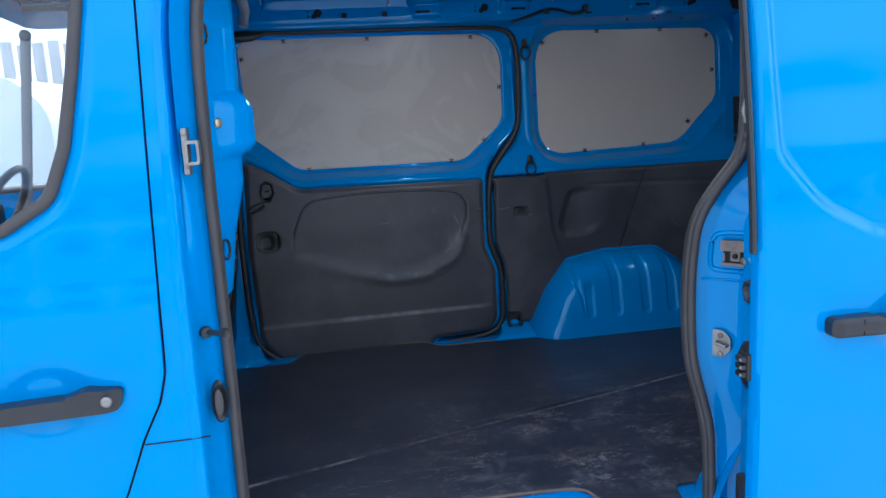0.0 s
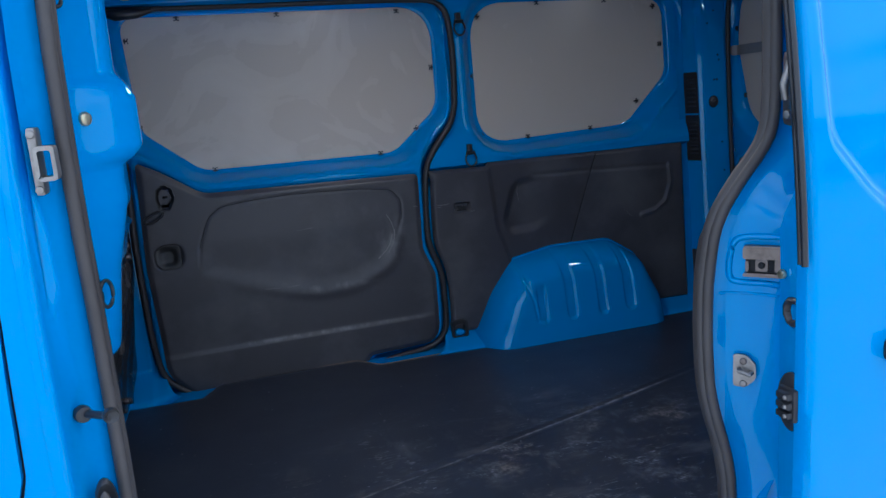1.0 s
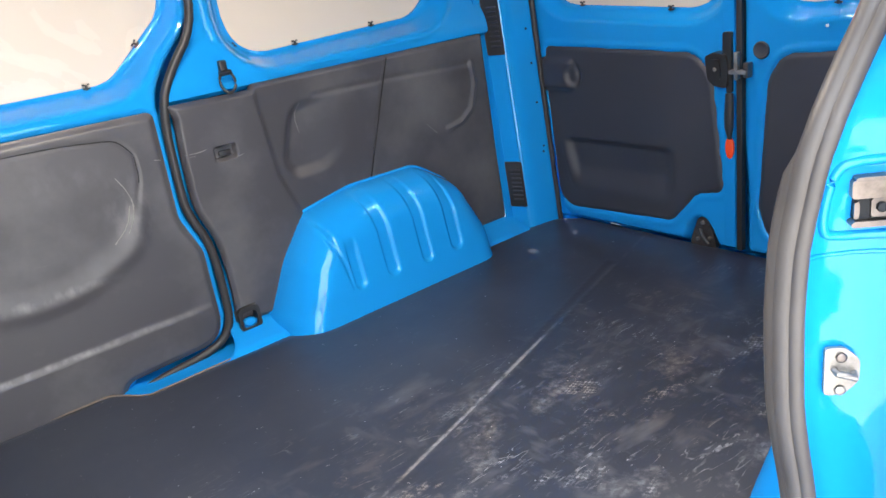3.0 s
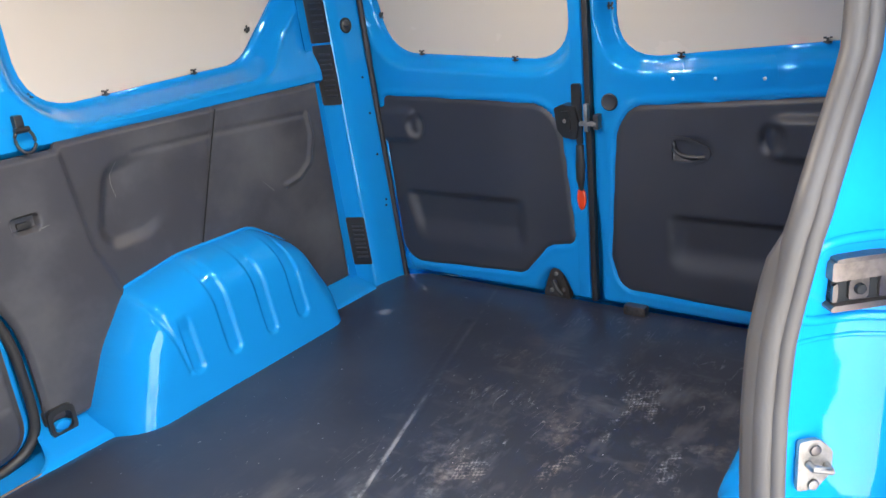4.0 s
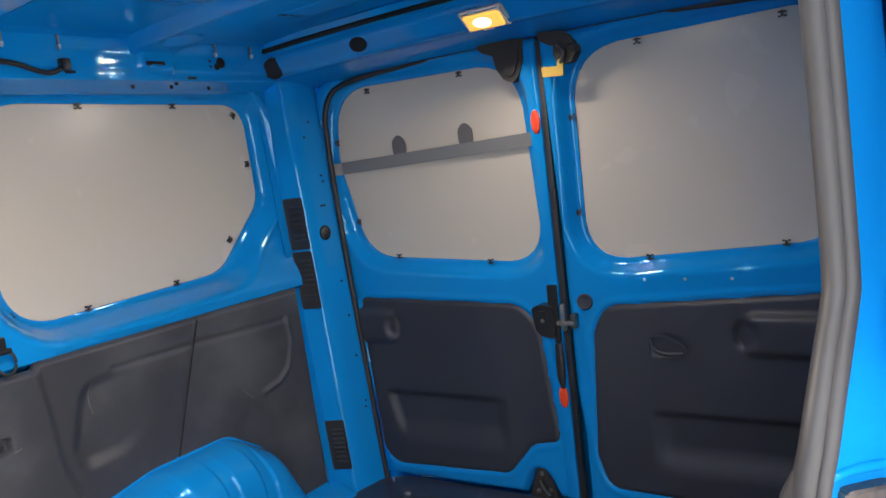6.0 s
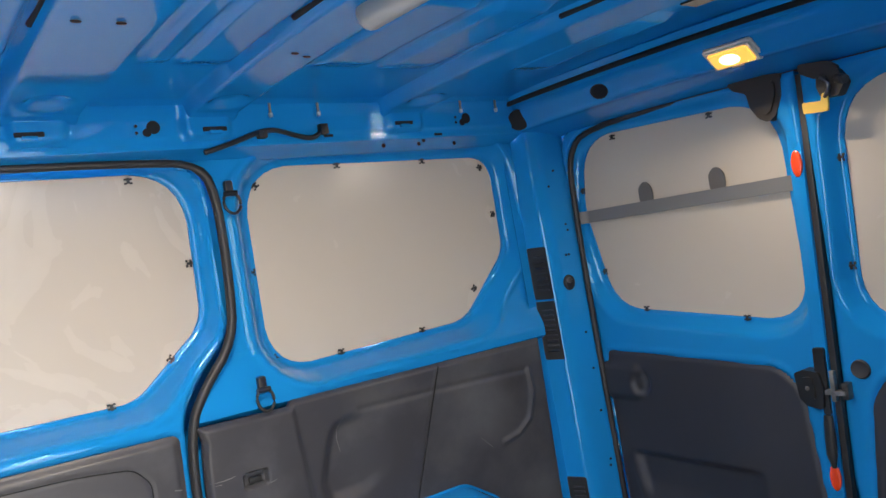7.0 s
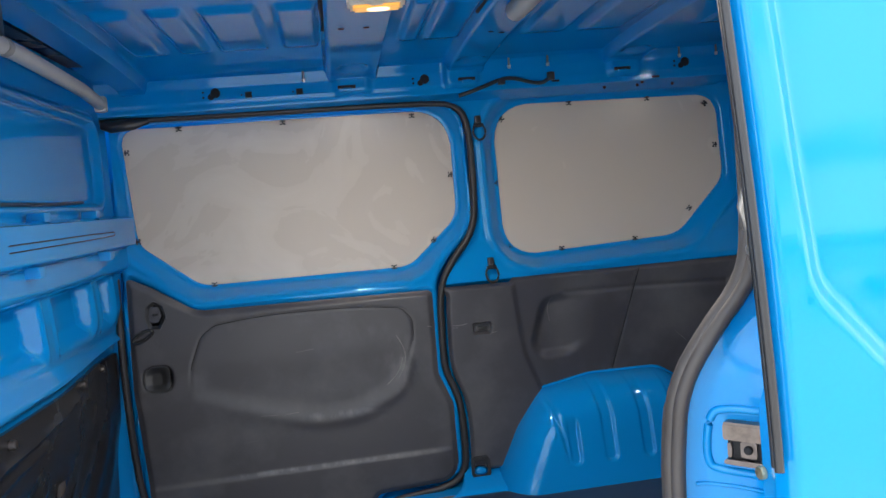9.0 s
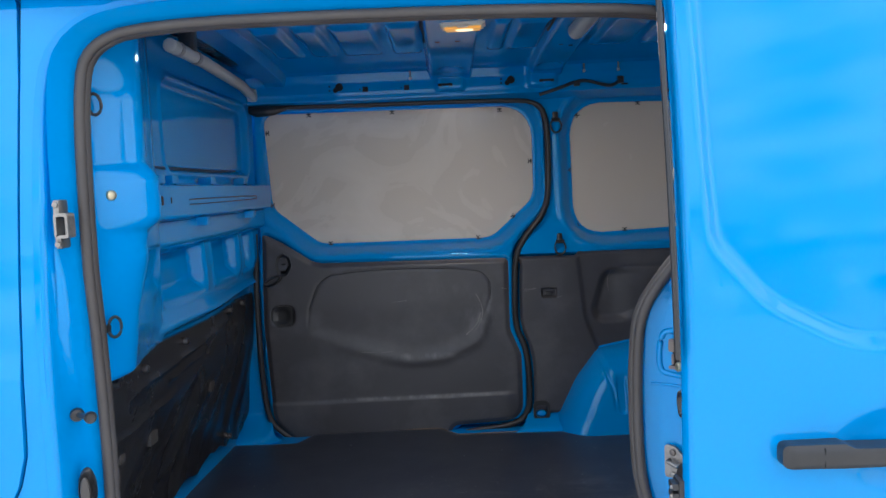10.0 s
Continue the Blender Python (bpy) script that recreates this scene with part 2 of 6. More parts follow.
def glass_mat():
    m, n, l, b = mat_base("window_glass", (0.88, 0.91, 0.90), 0.0)
    b.inputs["Transmission Weight"].default_value = 1.0
    b.inputs["IOR"].default_value = 1.45
    return m


M_SEAL = plastic("black_seal_rubber", (0.020, 0.020, 0.021), 0.5, 0.3, 0.2)
M_GLASS = glass_mat()


def lens_mat():
    m, n, l, b = mat_base("lamp_lens", (0.8, 0.36, 0.06), 0.3)
    b.inputs["Emission Color"].default_value = (1.0, 0.50, 0.09, 1)
    b.inputs["Emission Strength"].default_value = 0.15
    return m


def bulb_mat():
    m, n, l, b = mat_base("lamp_bulb", (1, 0.9, 0.7), 0.3)
    b.inputs["Emission Color"].default_value = (1.0, 0.78, 0.36, 1)
    b.inputs["Emission Strength"].default_value = 0.55
    return m


M_LENS, M_BULB = lens_mat(), bulb_mat()


# ---- building helpers ----
def thing(name, label, category, at=(0, 0, 0), group="", kind=""):
    ob = new(name)
    ob.empty_display_size = 0.05
    ob.location = at
    return tagged(ob, label, category, group, kind)


def finish(ob, angle=38):
    me = ob.data
    me.polygons.foreach_set("use_smooth", [True] * len(me.polygons))
    me.set_sharp_from_angle(angle=radians(angle))
    return ob


def mesh_ob(name, verts, faces, mat, parent=None, label="", angle=38):
    me = bpy.data.meshes.new(name)
    me.from_pydata([tuple(map(float, v)) for v in verts], [], [tuple(map(int, f)) for f in faces])
    me.materials.append(mat)
    ob = new(name, me)
    if parent is not None:
        ob.parent = parent
        off = Vector(parent.location)
        p = parent.parent
        while p is not None:
            off += Vector(p.location)
            p = p.parent
        ob.location = -off
    if label:
        ob["label"] = label
    return finish(ob, angle)


def part(name, bm, mat, parent=None, label="", angle=38):
    bmesh.ops.recalc_face_normals(bm, faces=bm.faces)
    bm.verts.ensure_lookup_table()
    idx = {v: i for i, v in enumerate(bm.verts)}
    vs = [v.co.copy() for v in bm.verts]
    fs = [[idx[v] for v in f.verts] for f in bm.faces]
    bm.free()
    return mesh_ob(name, vs, fs, mat, parent, label, angle)


def S(a, b, x):
    t = np.clip((x - a) / (b - a), 0, 1)
    return t * t * (3 - 2 * t)


def rpoly(pts, radii=0.03, seg=6):
    """Polygon with rounded corners, as an array of points."""
    n = len(pts)
    out = []
    for i in range(n):
        p, a, b = (np.array(pts[k % n], float) for k in (i, i - 1, i + 1))
        r = radii[i] if isinstance(radii, (list, tuple)) else radii
        u, w = a - p, b - p
        lu, lw = np.linalg.norm(u), np.linalg.norm(w)
        u, w = u / lu, w / lw
        half = math.acos(max(-1, min(1, float(u @ w)))) / 2
        if r <= 0 or half > 1.5:
            out.append(p)
            continue
        d = min(r / math.tan(half), 0.49 * lu, 0.49 * lw)
        q0, q1 = p + u * d, p + w * d
        for k in range(seg + 1):
            t = k / seg
            out.append((1 - t) ** 2 * q0 + 2 * t * (1 - t) * (p * 0.85 + 0.15 * (q0 + q1) / 2) + t * t * q1)
    return np.array(out)


def sd(poly, U, V):
    """Signed distance to a polygon, below zero inside."""
    P = np.stack([U.ravel(), V.ravel()], 1)
    best = np.full(len(P), 1e9)
    inside = np.zeros(len(P), bool)
    for a, b in zip(poly, np.roll(poly, -1, 0)):
        e, w = b - a, P - a
        t = np.clip((w @ e) / max(e @ e, 1e-12), 0, 1)
        d = w - t[:, None] * e
        best = np.minimum(best, (d * d).sum(1))
        cross = (a[1] > P[:, 1]) != (b[1] > P[:, 1])
        with np.errstate(divide="ignore", invalid="ignore"):
            xs = (b[0] - a[0]) * (P[:, 1] - a[1]) / (b[1] - a[1]) + a[0]
        inside ^= cross & (P[:, 0] < xs)
    return (np.sqrt(best) * np.where(inside, -1, 1)).reshape(U.shape)


def seg_d(a, b, U, V):
    """Distance to a line piece."""
    a, b = np.array(a, float), np.array(b, float)
    e = b - a
    t = np.clip(((U - a[0]) * e[0] + (V - a[1]) * e[1]) / (e @ e), 0, 1)
    return np.hypot(U - a[0] - t * e[0], V - a[1] - t * e[1])


def path_d(pts, U, V):
    return np.min([seg_d(a, b, U, V) for a, b in zip(pts[:-1], pts[1:])], axis=0)


def box_d(x0, x1, y0, y1, r, U, V):
    qx = np.abs(U - (x0 + x1) / 2) - (x1 - x0) / 2 + r
    qy = np.abs(V - (y0 + y1) / 2) - (y1 - y0) / 2 + r
    return np.hypot(np.maximum(qx, 0), np.maximum(qy, 0)) + np.minimum(np.maximum(qx, qy), 0) - r


def relief(name, outer, holes, hfun, place, mat, parent=None, label="", cell=0.008, thick=0.012, flip=False, angle=50, closed=False):
    """A pressed sheet: an outline with holes, raised by hfun(u, v), laid into space by place(u, v, h)."""
    lo, hi = outer.min(0) - cell, outer.max(0) + cell
    nu, nv = (np.ceil((hi - lo) / cell).astype(int) + 1)
    U, V = np.meshgrid(lo[0] + cell * np.arange(nu), lo[1] + cell * np.arange(nv), indexing="ij")

    def dist(u, v):
        d = sd(outer, u, v)
        for h in holes:
            d = np.maximum(d, -sd(h, u, v))
        return d

    D = dist(U, V)
    ok = D <= 0.45 * cell
    quad = ok[:-1, :-1] & ok[1:, :-1] & ok[1:, 1:] & ok[:-1, 1:]
    count = np.zeros(D.shape, int)
    for du in (0, 1):
        for dv in (0, 1):
            count[du : nu - 1 + du, dv : nv - 1 + dv] += quad
    edge = (count > 0) & (count < 4)
    gu, gv = np.gradient(D, cell)
    norm = np.maximum(np.hypot(gu, gv), 1e-6)
    U, V = U.copy(), V.copy()
    shift = np.clip(D, -1.3 * cell, 1.3 * cell)
    U[edge] -= (shift * gu / norm)[edge]
    V[edge] -= (shift * gv / norm)[edge]
    H = hfun(U, V) + 0 * U
    front = np.stack(np.broadcast_arrays(*place(U, V, H)), -1).reshape(-1, 3)
    back = np.stack(np.broadcast_arrays(*place(U, V, H - thick)), -1).reshape(-1, 3)
    ids = np.arange(nu * nv).reshape(nu, nv)
    q = np.stack([ids[:-1, :-1], ids[1:, :-1], ids[1:, 1:], ids[:-1, 1:]], -1)[quad]
    if flip:
        q = q[:, ::-1]
    half = np.concatenate([q[:, [k, (k + 1) % 4]] for k in range(4)])
    keys = {(a, b) for a, b in half.tolist()}
    rim = [(a, b) for a, b in keys if (b, a) not in keys]
    rim.sort()
    used = np.unique(q)
    new_id = np.full(nu * nv, -1)
    new_id[used] = np.arange(len(used))
    verts = front[used].tolist()
    faces = new_id[q].tolist()
    back_id = {}
    for a, b in rim:
        for k in (a, b):
            if k not in back_id:
                back_id[k] = len(verts)
                verts.append(back[k].tolist())
        faces.append([int(new_id[b]), int(new_id[a]), back_id[a], back_id[b]])
    if closed:
        for f in q.tolist():
            for k in f:
                if k not in back_id:
                    back_id[k] = len(verts)
                    verts.append(back[k].tolist())
            faces.append([back_id[k] for k in reversed(f)])
    return mesh_ob(name, verts, faces, mat, parent, label, angle)


def tube(name, pts, rad, mat, parent=None, label="", sides=10, closed=False, squash=None, normal=None, caps=True):
    """A tube along points; squash (a, b) makes it oval, normal turns it."""
    pts = [Vector(p) for p in pts]
    n = len(pts)
    verts, faces = [], []
    up = Vector(normal) if normal else None
    for i, p in enumerate(pts):
        a = pts[i - 1] if (i > 0 or closed) else p
        b = pts[(i + 1) % n] if (i < n - 1 or closed) else p
        d = (b - a).normalized()
        ref = up if up else (Vector((0, 0, 1)) if abs(d.z) < 0.95 else Vector((1, 0, 0)))
        s = d.cross(ref).normalized()
        t = s.cross(d).normalized()
        r = rad[i] if isinstance(rad, (list, tuple)) else rad
        sa, sb = squash or (1, 1)
        for k in range(sides):
            ang = 2 * math.pi * k / sides
            verts.append(p + s * (r * sa * math.cos(ang)) + t * (r * sb * math.sin(ang)))
    for i in range(n if closed else n - 1):
        j = (i + 1) % n
        for k in range(sides):
            m = (k + 1) % sides
            faces.append((i * sides + k, i * sides + m, j * sides + m, j * sides + k))
    if caps and not closed:
        faces.append(tuple(range(sides))[::-1])
        faces.append(tuple(range((n - 1) * sides, n * sides)))
    bm = bmesh.new()
    vs = [bm.verts.new(v) for v in verts]
    for f in faces:
        bm.faces.new([vs[k] for k in f])
    return part(name, bm, mat, parent, label, 60)


def block(name, lo, hi, mat, parent=None, label="", bev=0.004, rot=None, seg=2):
    """A rounded box between two corners, turned about its centre."""
    bm = bmesh.new()
    bmesh.ops.create_cube(bm, size=1.0)
    lo, hi = Vector(lo), Vector(hi)
    size = hi - lo
    for v in bm.verts:
        v.co = Vector((v.co.x * size.x, v.co.y * size.y, v.co.z * size.z))
    if bev > 0:
        bmesh.ops.bevel(bm, geom=bm.edges[:], offset=min(bev, 0.45 * min(size)), segments=seg, affect="EDGES", profile=0.6)
    m = Matrix.Translation((lo + hi) / 2) @ (rot if rot is not None else Matrix.Identity(4))
    bmesh.ops.transform(bm, matrix=m, verts=bm.verts)
    return part(name, bm, mat, parent, label, 40)


def disc(name, at, axis, rad, depth, mat, parent=None, label="", sides=20, squash=1.0, dome=0.3, roll=0.0):
    """A low round boss that faces along axis."""
    bm = bmesh.new()
    rings = [(1.0, 0.0), (1.0, 0.6), (0.88, 1.0), (0.5, 1.0 + dome * 0.5)]
    rows = []
    for r, h in rings:
        rows.append([bm.verts.new((rad * r * math.cos(2 * math.pi * k / sides), rad * squash * r * math.sin(2 * math.pi * k / sides), depth * h)) for k in range(sides)])
    for a, b in zip(rows[:-1], rows[1:]):
        for k in range(sides):
            bm.faces.new((a[k], a[(k + 1) % sides], b[(k + 1) % sides], b[k]))
    bm.faces.new(rows[-1])
    q = Vector(axis).normalized().to_track_quat("Z", "Y").to_matrix().to_4x4()
    bmesh.ops.transform(bm, matrix=Matrix.Translation(at) @ q @ Matrix.Rotation(roll, 4, "Z"), verts=bm.verts)
    return part(name, bm, mat, parent, label, 50)


def smooth_path(pts, rounds=2, closed=False):
    p = [np.array(q, float) for q in pts]
    for _ in range(rounds):
        out = [] if closed else [p[0]]
        for i in range(len(p) if closed else len(p) - 1):
            a, b = p[i], p[(i + 1) % len(p)]
            out += [0.75 * a + 0.25 * b, 0.25 * a + 0.75 * b]
        if not closed:
            out.append(p[-1])
        p = out
    return p


# ---- the far side of the load space ----
FAR = 1.80
MID = 0.945


def far(u, v, h):
    return u, FAR - h, v


W1 = rpoly([(-0.03, 1.902), (1.12, 1.893), (1.118, 1.50), (0.93, 1.335), (0.19, 1.338), (-0.01, 1.50)], [0.05, 0.13, 0.10, 0.10, 0.10, 0.08])
W2 = rpoly([(1.262, 1.895), (2.135, 1.878), (2.150, 1.56), (1.955, 1.358), (1.272, 1.334)], [0.13, 0.08, 0.09, 0.12, 0.12])
DOOR_SHEET = rpoly([(-0.05, 1.925), (1.15, 1.915), (1.158, 1.46), (1.005, 1.30), (1.0, 0.97), (1.045, 0.86), (1.045, 0.56), (0.76, 0.552), (0.72, 0.50), (0.06, 0.50), (-0.045, 0.60), (-0.06, 1.02)],
                   [0.03, 0.10, 0.10, 0.10, 0.08, 0.05, 0.08, 0.03, 0.0, 0.03, 0.10, 0.2])
DOOR_TRIM = rpoly([(-0.03, 1.40), (0.045, 1.36), (0.185, 1.268), (0.985, 1.258), (0.982, 0.96), (1.026, 0.85), (1.026, 0.575), (0.735, 0.56), (0.70, 0.50), (0.075, 0.50), (-0.025, 0.61), (-0.045, 1.02)],
                  [0.01, 0.05, 0.10, 0.02, 0.08, 0.05, 0.07, 0.03, 0.0, 0.03, 0.10, 0.2])


def far_door_h(u, v):
    d = sd(W1, u, v)
    level = -0.05 + 0.045 * S(1.40, 1.275, v)
    h = -0.10 + (level + 0.10) * S(0.0, 0.042, d)
    edge = sd(DOOR_TRIM, u, v)
    h = h + 0.006 * np.exp(-((d - 0.050) / 0.009) ** 2) + 0.007 * np.exp(-((edge - 0.013) / 0.008) ** 2) * S(1.22, 1.25, v)
    rim = sd(DOOR_SHEET, u, v)
    return h - 0.012 * S(-0.012, 0.0, rim) - 0.05 * S(0.0, -0.02, edge)


wall_far = thing("wall_far", "blue painted inner side wall of a van", "wall", (1.0, 1.9, 0.55), kind="structure")
far_door = thing("side_door", "closed sliding door with black plastic lower trim", "door", (0.5, 1.85, 0.50))
relief("inner_sheet", DOOR_SHEET, [W1[::1] * 0.985 + np.array([0.55, 1.62]) * 0.015], far_door_h, far, M_BLUE, far_door, cell=0.0075, flip=False)

RECESS = rpoly([(0.135, 0.965), (0.150, 1.085), (0.188, 1.178), (0.235, 1.214), (0.36, 1.228), (0.52, 1.232), (0.74, 1.226), (0.872, 1.208), (0.906, 1.165), (0.905, 1.10), (0.845, 0.925), (0.70, 0.858), (0.56, 0.850), (0.38, 0.895)], [0.03, 0.10, 0.06, 0.06, 0.2, 0.3, 0.2, 0.05, 0.04, 0.08, 0.08, 0.10, 0.1, 0.2])


def door_trim_h(u, v):
    d = sd(RECESS, u, v)
    e = sd(DOOR_TRIM, u, v)
    top = S(0.98, 1.10, v)
    h = 0.012 * S(0.0, -0.02, e)
    h = h - 0.003 * np.exp(-(d / 0.004) ** 2) * top
    # the hollow deepens towards its lower lip, which rolls over softly
    low = 1 - top
    h = h + 0.004 * np.exp(-((d - 0.010) / 0.022) ** 2) * low * S(0.12, 0.50, u)
    h = h - 0.0055 * S(0.002, -0.060, d) * (0.15 + 0.85 * low)
    h = h + 0.008 * S(0.69, 0.675, v - 0.01 * u) * S(1.03, 0.95, u)
    h = h - 0.022 * S(0.012, -0.006, box_d(0.0, 0.080, 1.020, 1.088, 0.022, u, v))
    return h


relief("trim_panel", DOOR_TRIM, [], door_trim_h, far, M_TRIM, far_door, "scuffed black plastic lower trim", cell=0.0055, thick=0.016)
relief("pull_cup", rpoly([(-0.010, 1.040), (0.016, 1.012), (0.078, 1.014), (0.080, 1.094), (0.026, 1.098), (-0.006, 1.082)], 0.016), [], lambda u, v: 0.016 - 0.006 * S(0.004, -0.020, box_d(0.000, 0.070, 1.018, 1.092, 0.030, u, v)) + 0.004 * S(1.04, 1.02, v), far, M_BLACK, far_door, "black recessed pull cup", cell=0.004, thick=0.012)
M_SCUFF = plastic("dry_white_scuff", (0.20, 0.195, 0.19), 0.8, 0.3, 0.6, (0.09, 0.09, 0.09))


def scuff(parent, pts, width, hfun=None, base=FAR):
    """A thin ragged scrape that lies on a trim panel."""
    p = smooth_path(pts, 1)
    q = []
    for x, z in p:
        h = float(hfun(np.array([[x]]), np.array([[z]]))[0, 0]) if hfun else 0.0
        q.append(Vector((x, base - h - 0.0002, z)))
    rad = [0.6 * width * (0.35 + 0.65 * abs(math.sin(2.3 * i + 7 * p[0][0]))) for i in range(len(q))]
    return tube("scuff", q, rad, M_SCUFF, parent, sides=6, squash=(1.0, 0.25), normal=(0, 1, 0))


for pts, wd in (([(0.845, 1.115), (0.866, 1.075), (0.872, 1.03)], 0.0022), ([(0.862, 1.035), (0.845, 0.985), (0.80, 0.945)], 0.0030), ([(0.872, 1.055), (0.868, 1.01), (0.842, 0.965)], 0.0018), ([(0.36, 0.889), (0.42, 0.885)], 0.0012), ([(0.44, 0.884), (0.49, 0.886)], 0.0012), ([(0.50, 1.094), (0.56, 1.098)], 0.0010), ([(0.955, 1.135), (0.972, 1.130)], 0.003)):
    scuff(far_door, pts, wd, door_trim_h)
# dark tube laid along the moulded groove for the shade inside it
groove = [(float(p[0]), FAR - 0.0098, float(p[1])) for p in RECESS if p[1] > 1.03]
groove.sort(key=lambda p: math.atan2(p[2] - 0.95, 0.5 - p[0]))
groove = smooth_path(groove, 2)
tube("groove_shade_line", groove, 0.0016, M_DARK, far_door, "thin dark line for the shade in the groove round the hollow", sides=6, normal=(0, 1, 0))
KNOB = rpoly([(0.030, 1.222), (0.066, 1.222), (0.088, 1.262), (0.080, 1.300), (0.052, 1.318), (0.026, 1.300), (0.020, 1.262)], 0.008)
knob_plate = relief("knob_plate", KNOB, [], lambda u, v: 0.018 - 0.006 * S(-0.004, -0.009, sd(KNOB, u, v)), far, M_BLACK, far_door, "black latch plate with pointed ends", cell=0.004, thick=0.012)
relief("latch_face", rpoly([(0.036, 1.246), (0.062, 1.246), (0.074, 1.268), (0.066, 1.298), (0.040, 1.298), (0.033, 1.268)], 0.006), [], lambda u, v: 0.019 + 0 * u, far, M_TRIM, knob_plate, "grey face of the latch", cell=0.004, thick=0.010)
block("latch_slot", (0.046, FAR - 0.0215, 1.268), (0.064, FAR - 0.014, 1.276), M_DARK, knob_plate, bev=0.002)
tube("pull_loop", [(0.006 + 0.034 * math.cos(a) * 0.94 - 0.016 * math.sin(a) * -0.34, FAR - 0.016, 1.203 + 0.034 * math.cos(a) * 0.34 + 0.016 * math.sin(a) * 0.94) for a in np.linspace(0, 2 * math.pi, 24, endpoint=False)], 0.006, M_BLACK, far_door, "black moulded loop", sides=8, closed=True, normal=(0, 1, 0))
tube("guide_block", [(-0.05, FAR - 0.01, 1.903), (-0.02, FAR - 0.012, 1.900), (0.05, FAR - 0.012, 1.902), (0.10, FAR, 1.910)], [0.008, 0.017, 0.015, 0.005], M_BLACK, far_door, "black roller guide", sides=10, squash=(1.0, 1.3))


def clip_at(panel, x, y, z, ang, normal):
    """A small black wire clip that holds a panel's edge; ang turns it in the panel's plane."""
    n = Vector(normal).normalized()
    m = Matrix.Translation((x, y, z)) @ n.to_track_quat("Z", "Y").to_matrix().to_4x4() @ Matrix.Rotation(ang, 4, "Z")
    bm = bmesh.new()
    for lo, hi in (((-0.0095, -0.003, 0.0), (0.0095, 0.0015, 0.005)), ((-0.003, -0.011, 0.002), (0.003, 0.003, 0.007)), ((-0.0095, -0.013, 0.001), (-0.004, -0.009, 0.005)), ((0.003, -0.013, 0.001), (0.0095, -0.0085, 0.006))):
        g = bmesh.ops.create_cube(bm, size=1.0)
        for v in g["verts"]:
            v.co = Vector([l + (c + 0.5) * (h - l) for c, l, h in zip(v.co, lo, hi)])
    bmesh.ops.transform(bm, matrix=m, verts=bm.verts)
    return part("clip", bm, M_BLACK, panel)


def flat_h(depth):
    return lambda u, v: depth + 0.004 * np.sin(3.1 * u + 1.0) * np.sin(4.0 * v)


panel1 = thing("window_panel", "off-white board blanking the sliding door window, with pale swirls", "panel", (0.55, 1.9, 1.34), group="window blanking boards")
board1 = relief("board", rpoly([(-0.04, 1.91), (1.13, 1.90), (1.128, 1.49), (0.94, 1.325), (0.18, 1.328), (-0.02, 1.49)], [0.05, 0.13, 0.10, 0.10, 0.10, 0.08]), [], flat_h(-0.108), far, M_PANEL, panel1, cell=0.02, thick=0.006)
panel2 = thing("window_panel", "off-white board blanking the rear quarter window", "panel", (1.7, 1.9, 1.34), group="window blanking boards")
board2 = relief("board", rpoly([(1.252, 1.905), (2.145, 1.888), (2.160, 1.55), (1.965, 1.348), (1.262, 1.324)], [0.13, 0.08, 0.09, 0.12, 0.12]), [], flat_h(-0.108), far, M_PANEL, panel2, cell=0.02, thick=0.006)
for x, z, a in ((0.174, 1.893, 0), (0.526, 1.890, 0), (0.979, 1.880, 0), (1.104, 1.656, -90), (1.024, 1.423, -130), (0.868, 1.337, 180), (0.238, 1.338, 180), (-0.005, 1.515, 90), (-0.01, 1.82, 90)):
    clip_at(board1, x, FAR + 0.102, z, radians(a), (0, -1, 0))
for x, z, a in ((1.300, 1.842, 45), (1.56, 1.884, 0), (1.86, 1.88, 0), (2.09, 1.845, -45), (2.121, 1.685, -90), (2.003, 1.452, -130), (1.778, 1.356, 180), (1.493, 1.345, 180), (1.290, 1.370, 130), (1.258, 1.61, 90)):
    clip_at(board2, x, FAR + 0.102, z, radians(a), (0, -1, 0))

# door seal on the far side
seal_line = smooth_path([(-0.10, FAR - 0.0, 1.918), (0.30, FAR + 0.028, 1.915), (1.00, FAR + 0.028, 1.908), (1.14, FAR + 0.028, 1.895), (1.168, FAR + 0.028, 1.80), (1.168, FAR + 0.024, 1.60), (1.155, FAR + 0.018, 1.45), (1.06, FAR + 0.008, 1.345), (1.012, FAR + 0.0, 1.26), (1.005, FAR, 1.05),
                         (1.008, FAR, 0.965), (1.052, FAR, 0.86), (1.056, FAR, 0.70), (1.05, FAR, 0.60), (0.99, FAR, 0.548), (0.80, FAR - 0.01, 0.535), (0.73, FAR - 0.02, 0.515), (0.69, FAR - 0.02, 0.48)], 2)
tube("door_seal", seal_line, [0.0095 if p[2] > 1.89 else 0.0125 for p in seal_line], M_SEAL, far_door, "black rubber weather seal", sides=8, normal=(0, 1, 0))
seal_front = smooth_path([(-0.062, FAR + 0.005, 1.40), (-0.072, FAR, 1.02), (-0.06, FAR, 0.66), (-0.02, FAR, 0.57), (0.09, FAR - 0.01, 0.505), (0.12, FAR - 0.01, 0.49)], 2)
tube("front_seal", seal_front, 0.012, M_SEAL, far_door, sides=8, normal=(0, 1, 0))

QUARTER = np.array([(1.11, 1.95)] + [(p[0] + 0.006, p[2]) for p in seal_line if 0.56 < p[2] < 1.90 and p[0] > 0.99] + [(0.98, 0.552), (0.72, 0.530), (0.72, 0.515), (2.19, 0.515), (2.19, 1.95)])


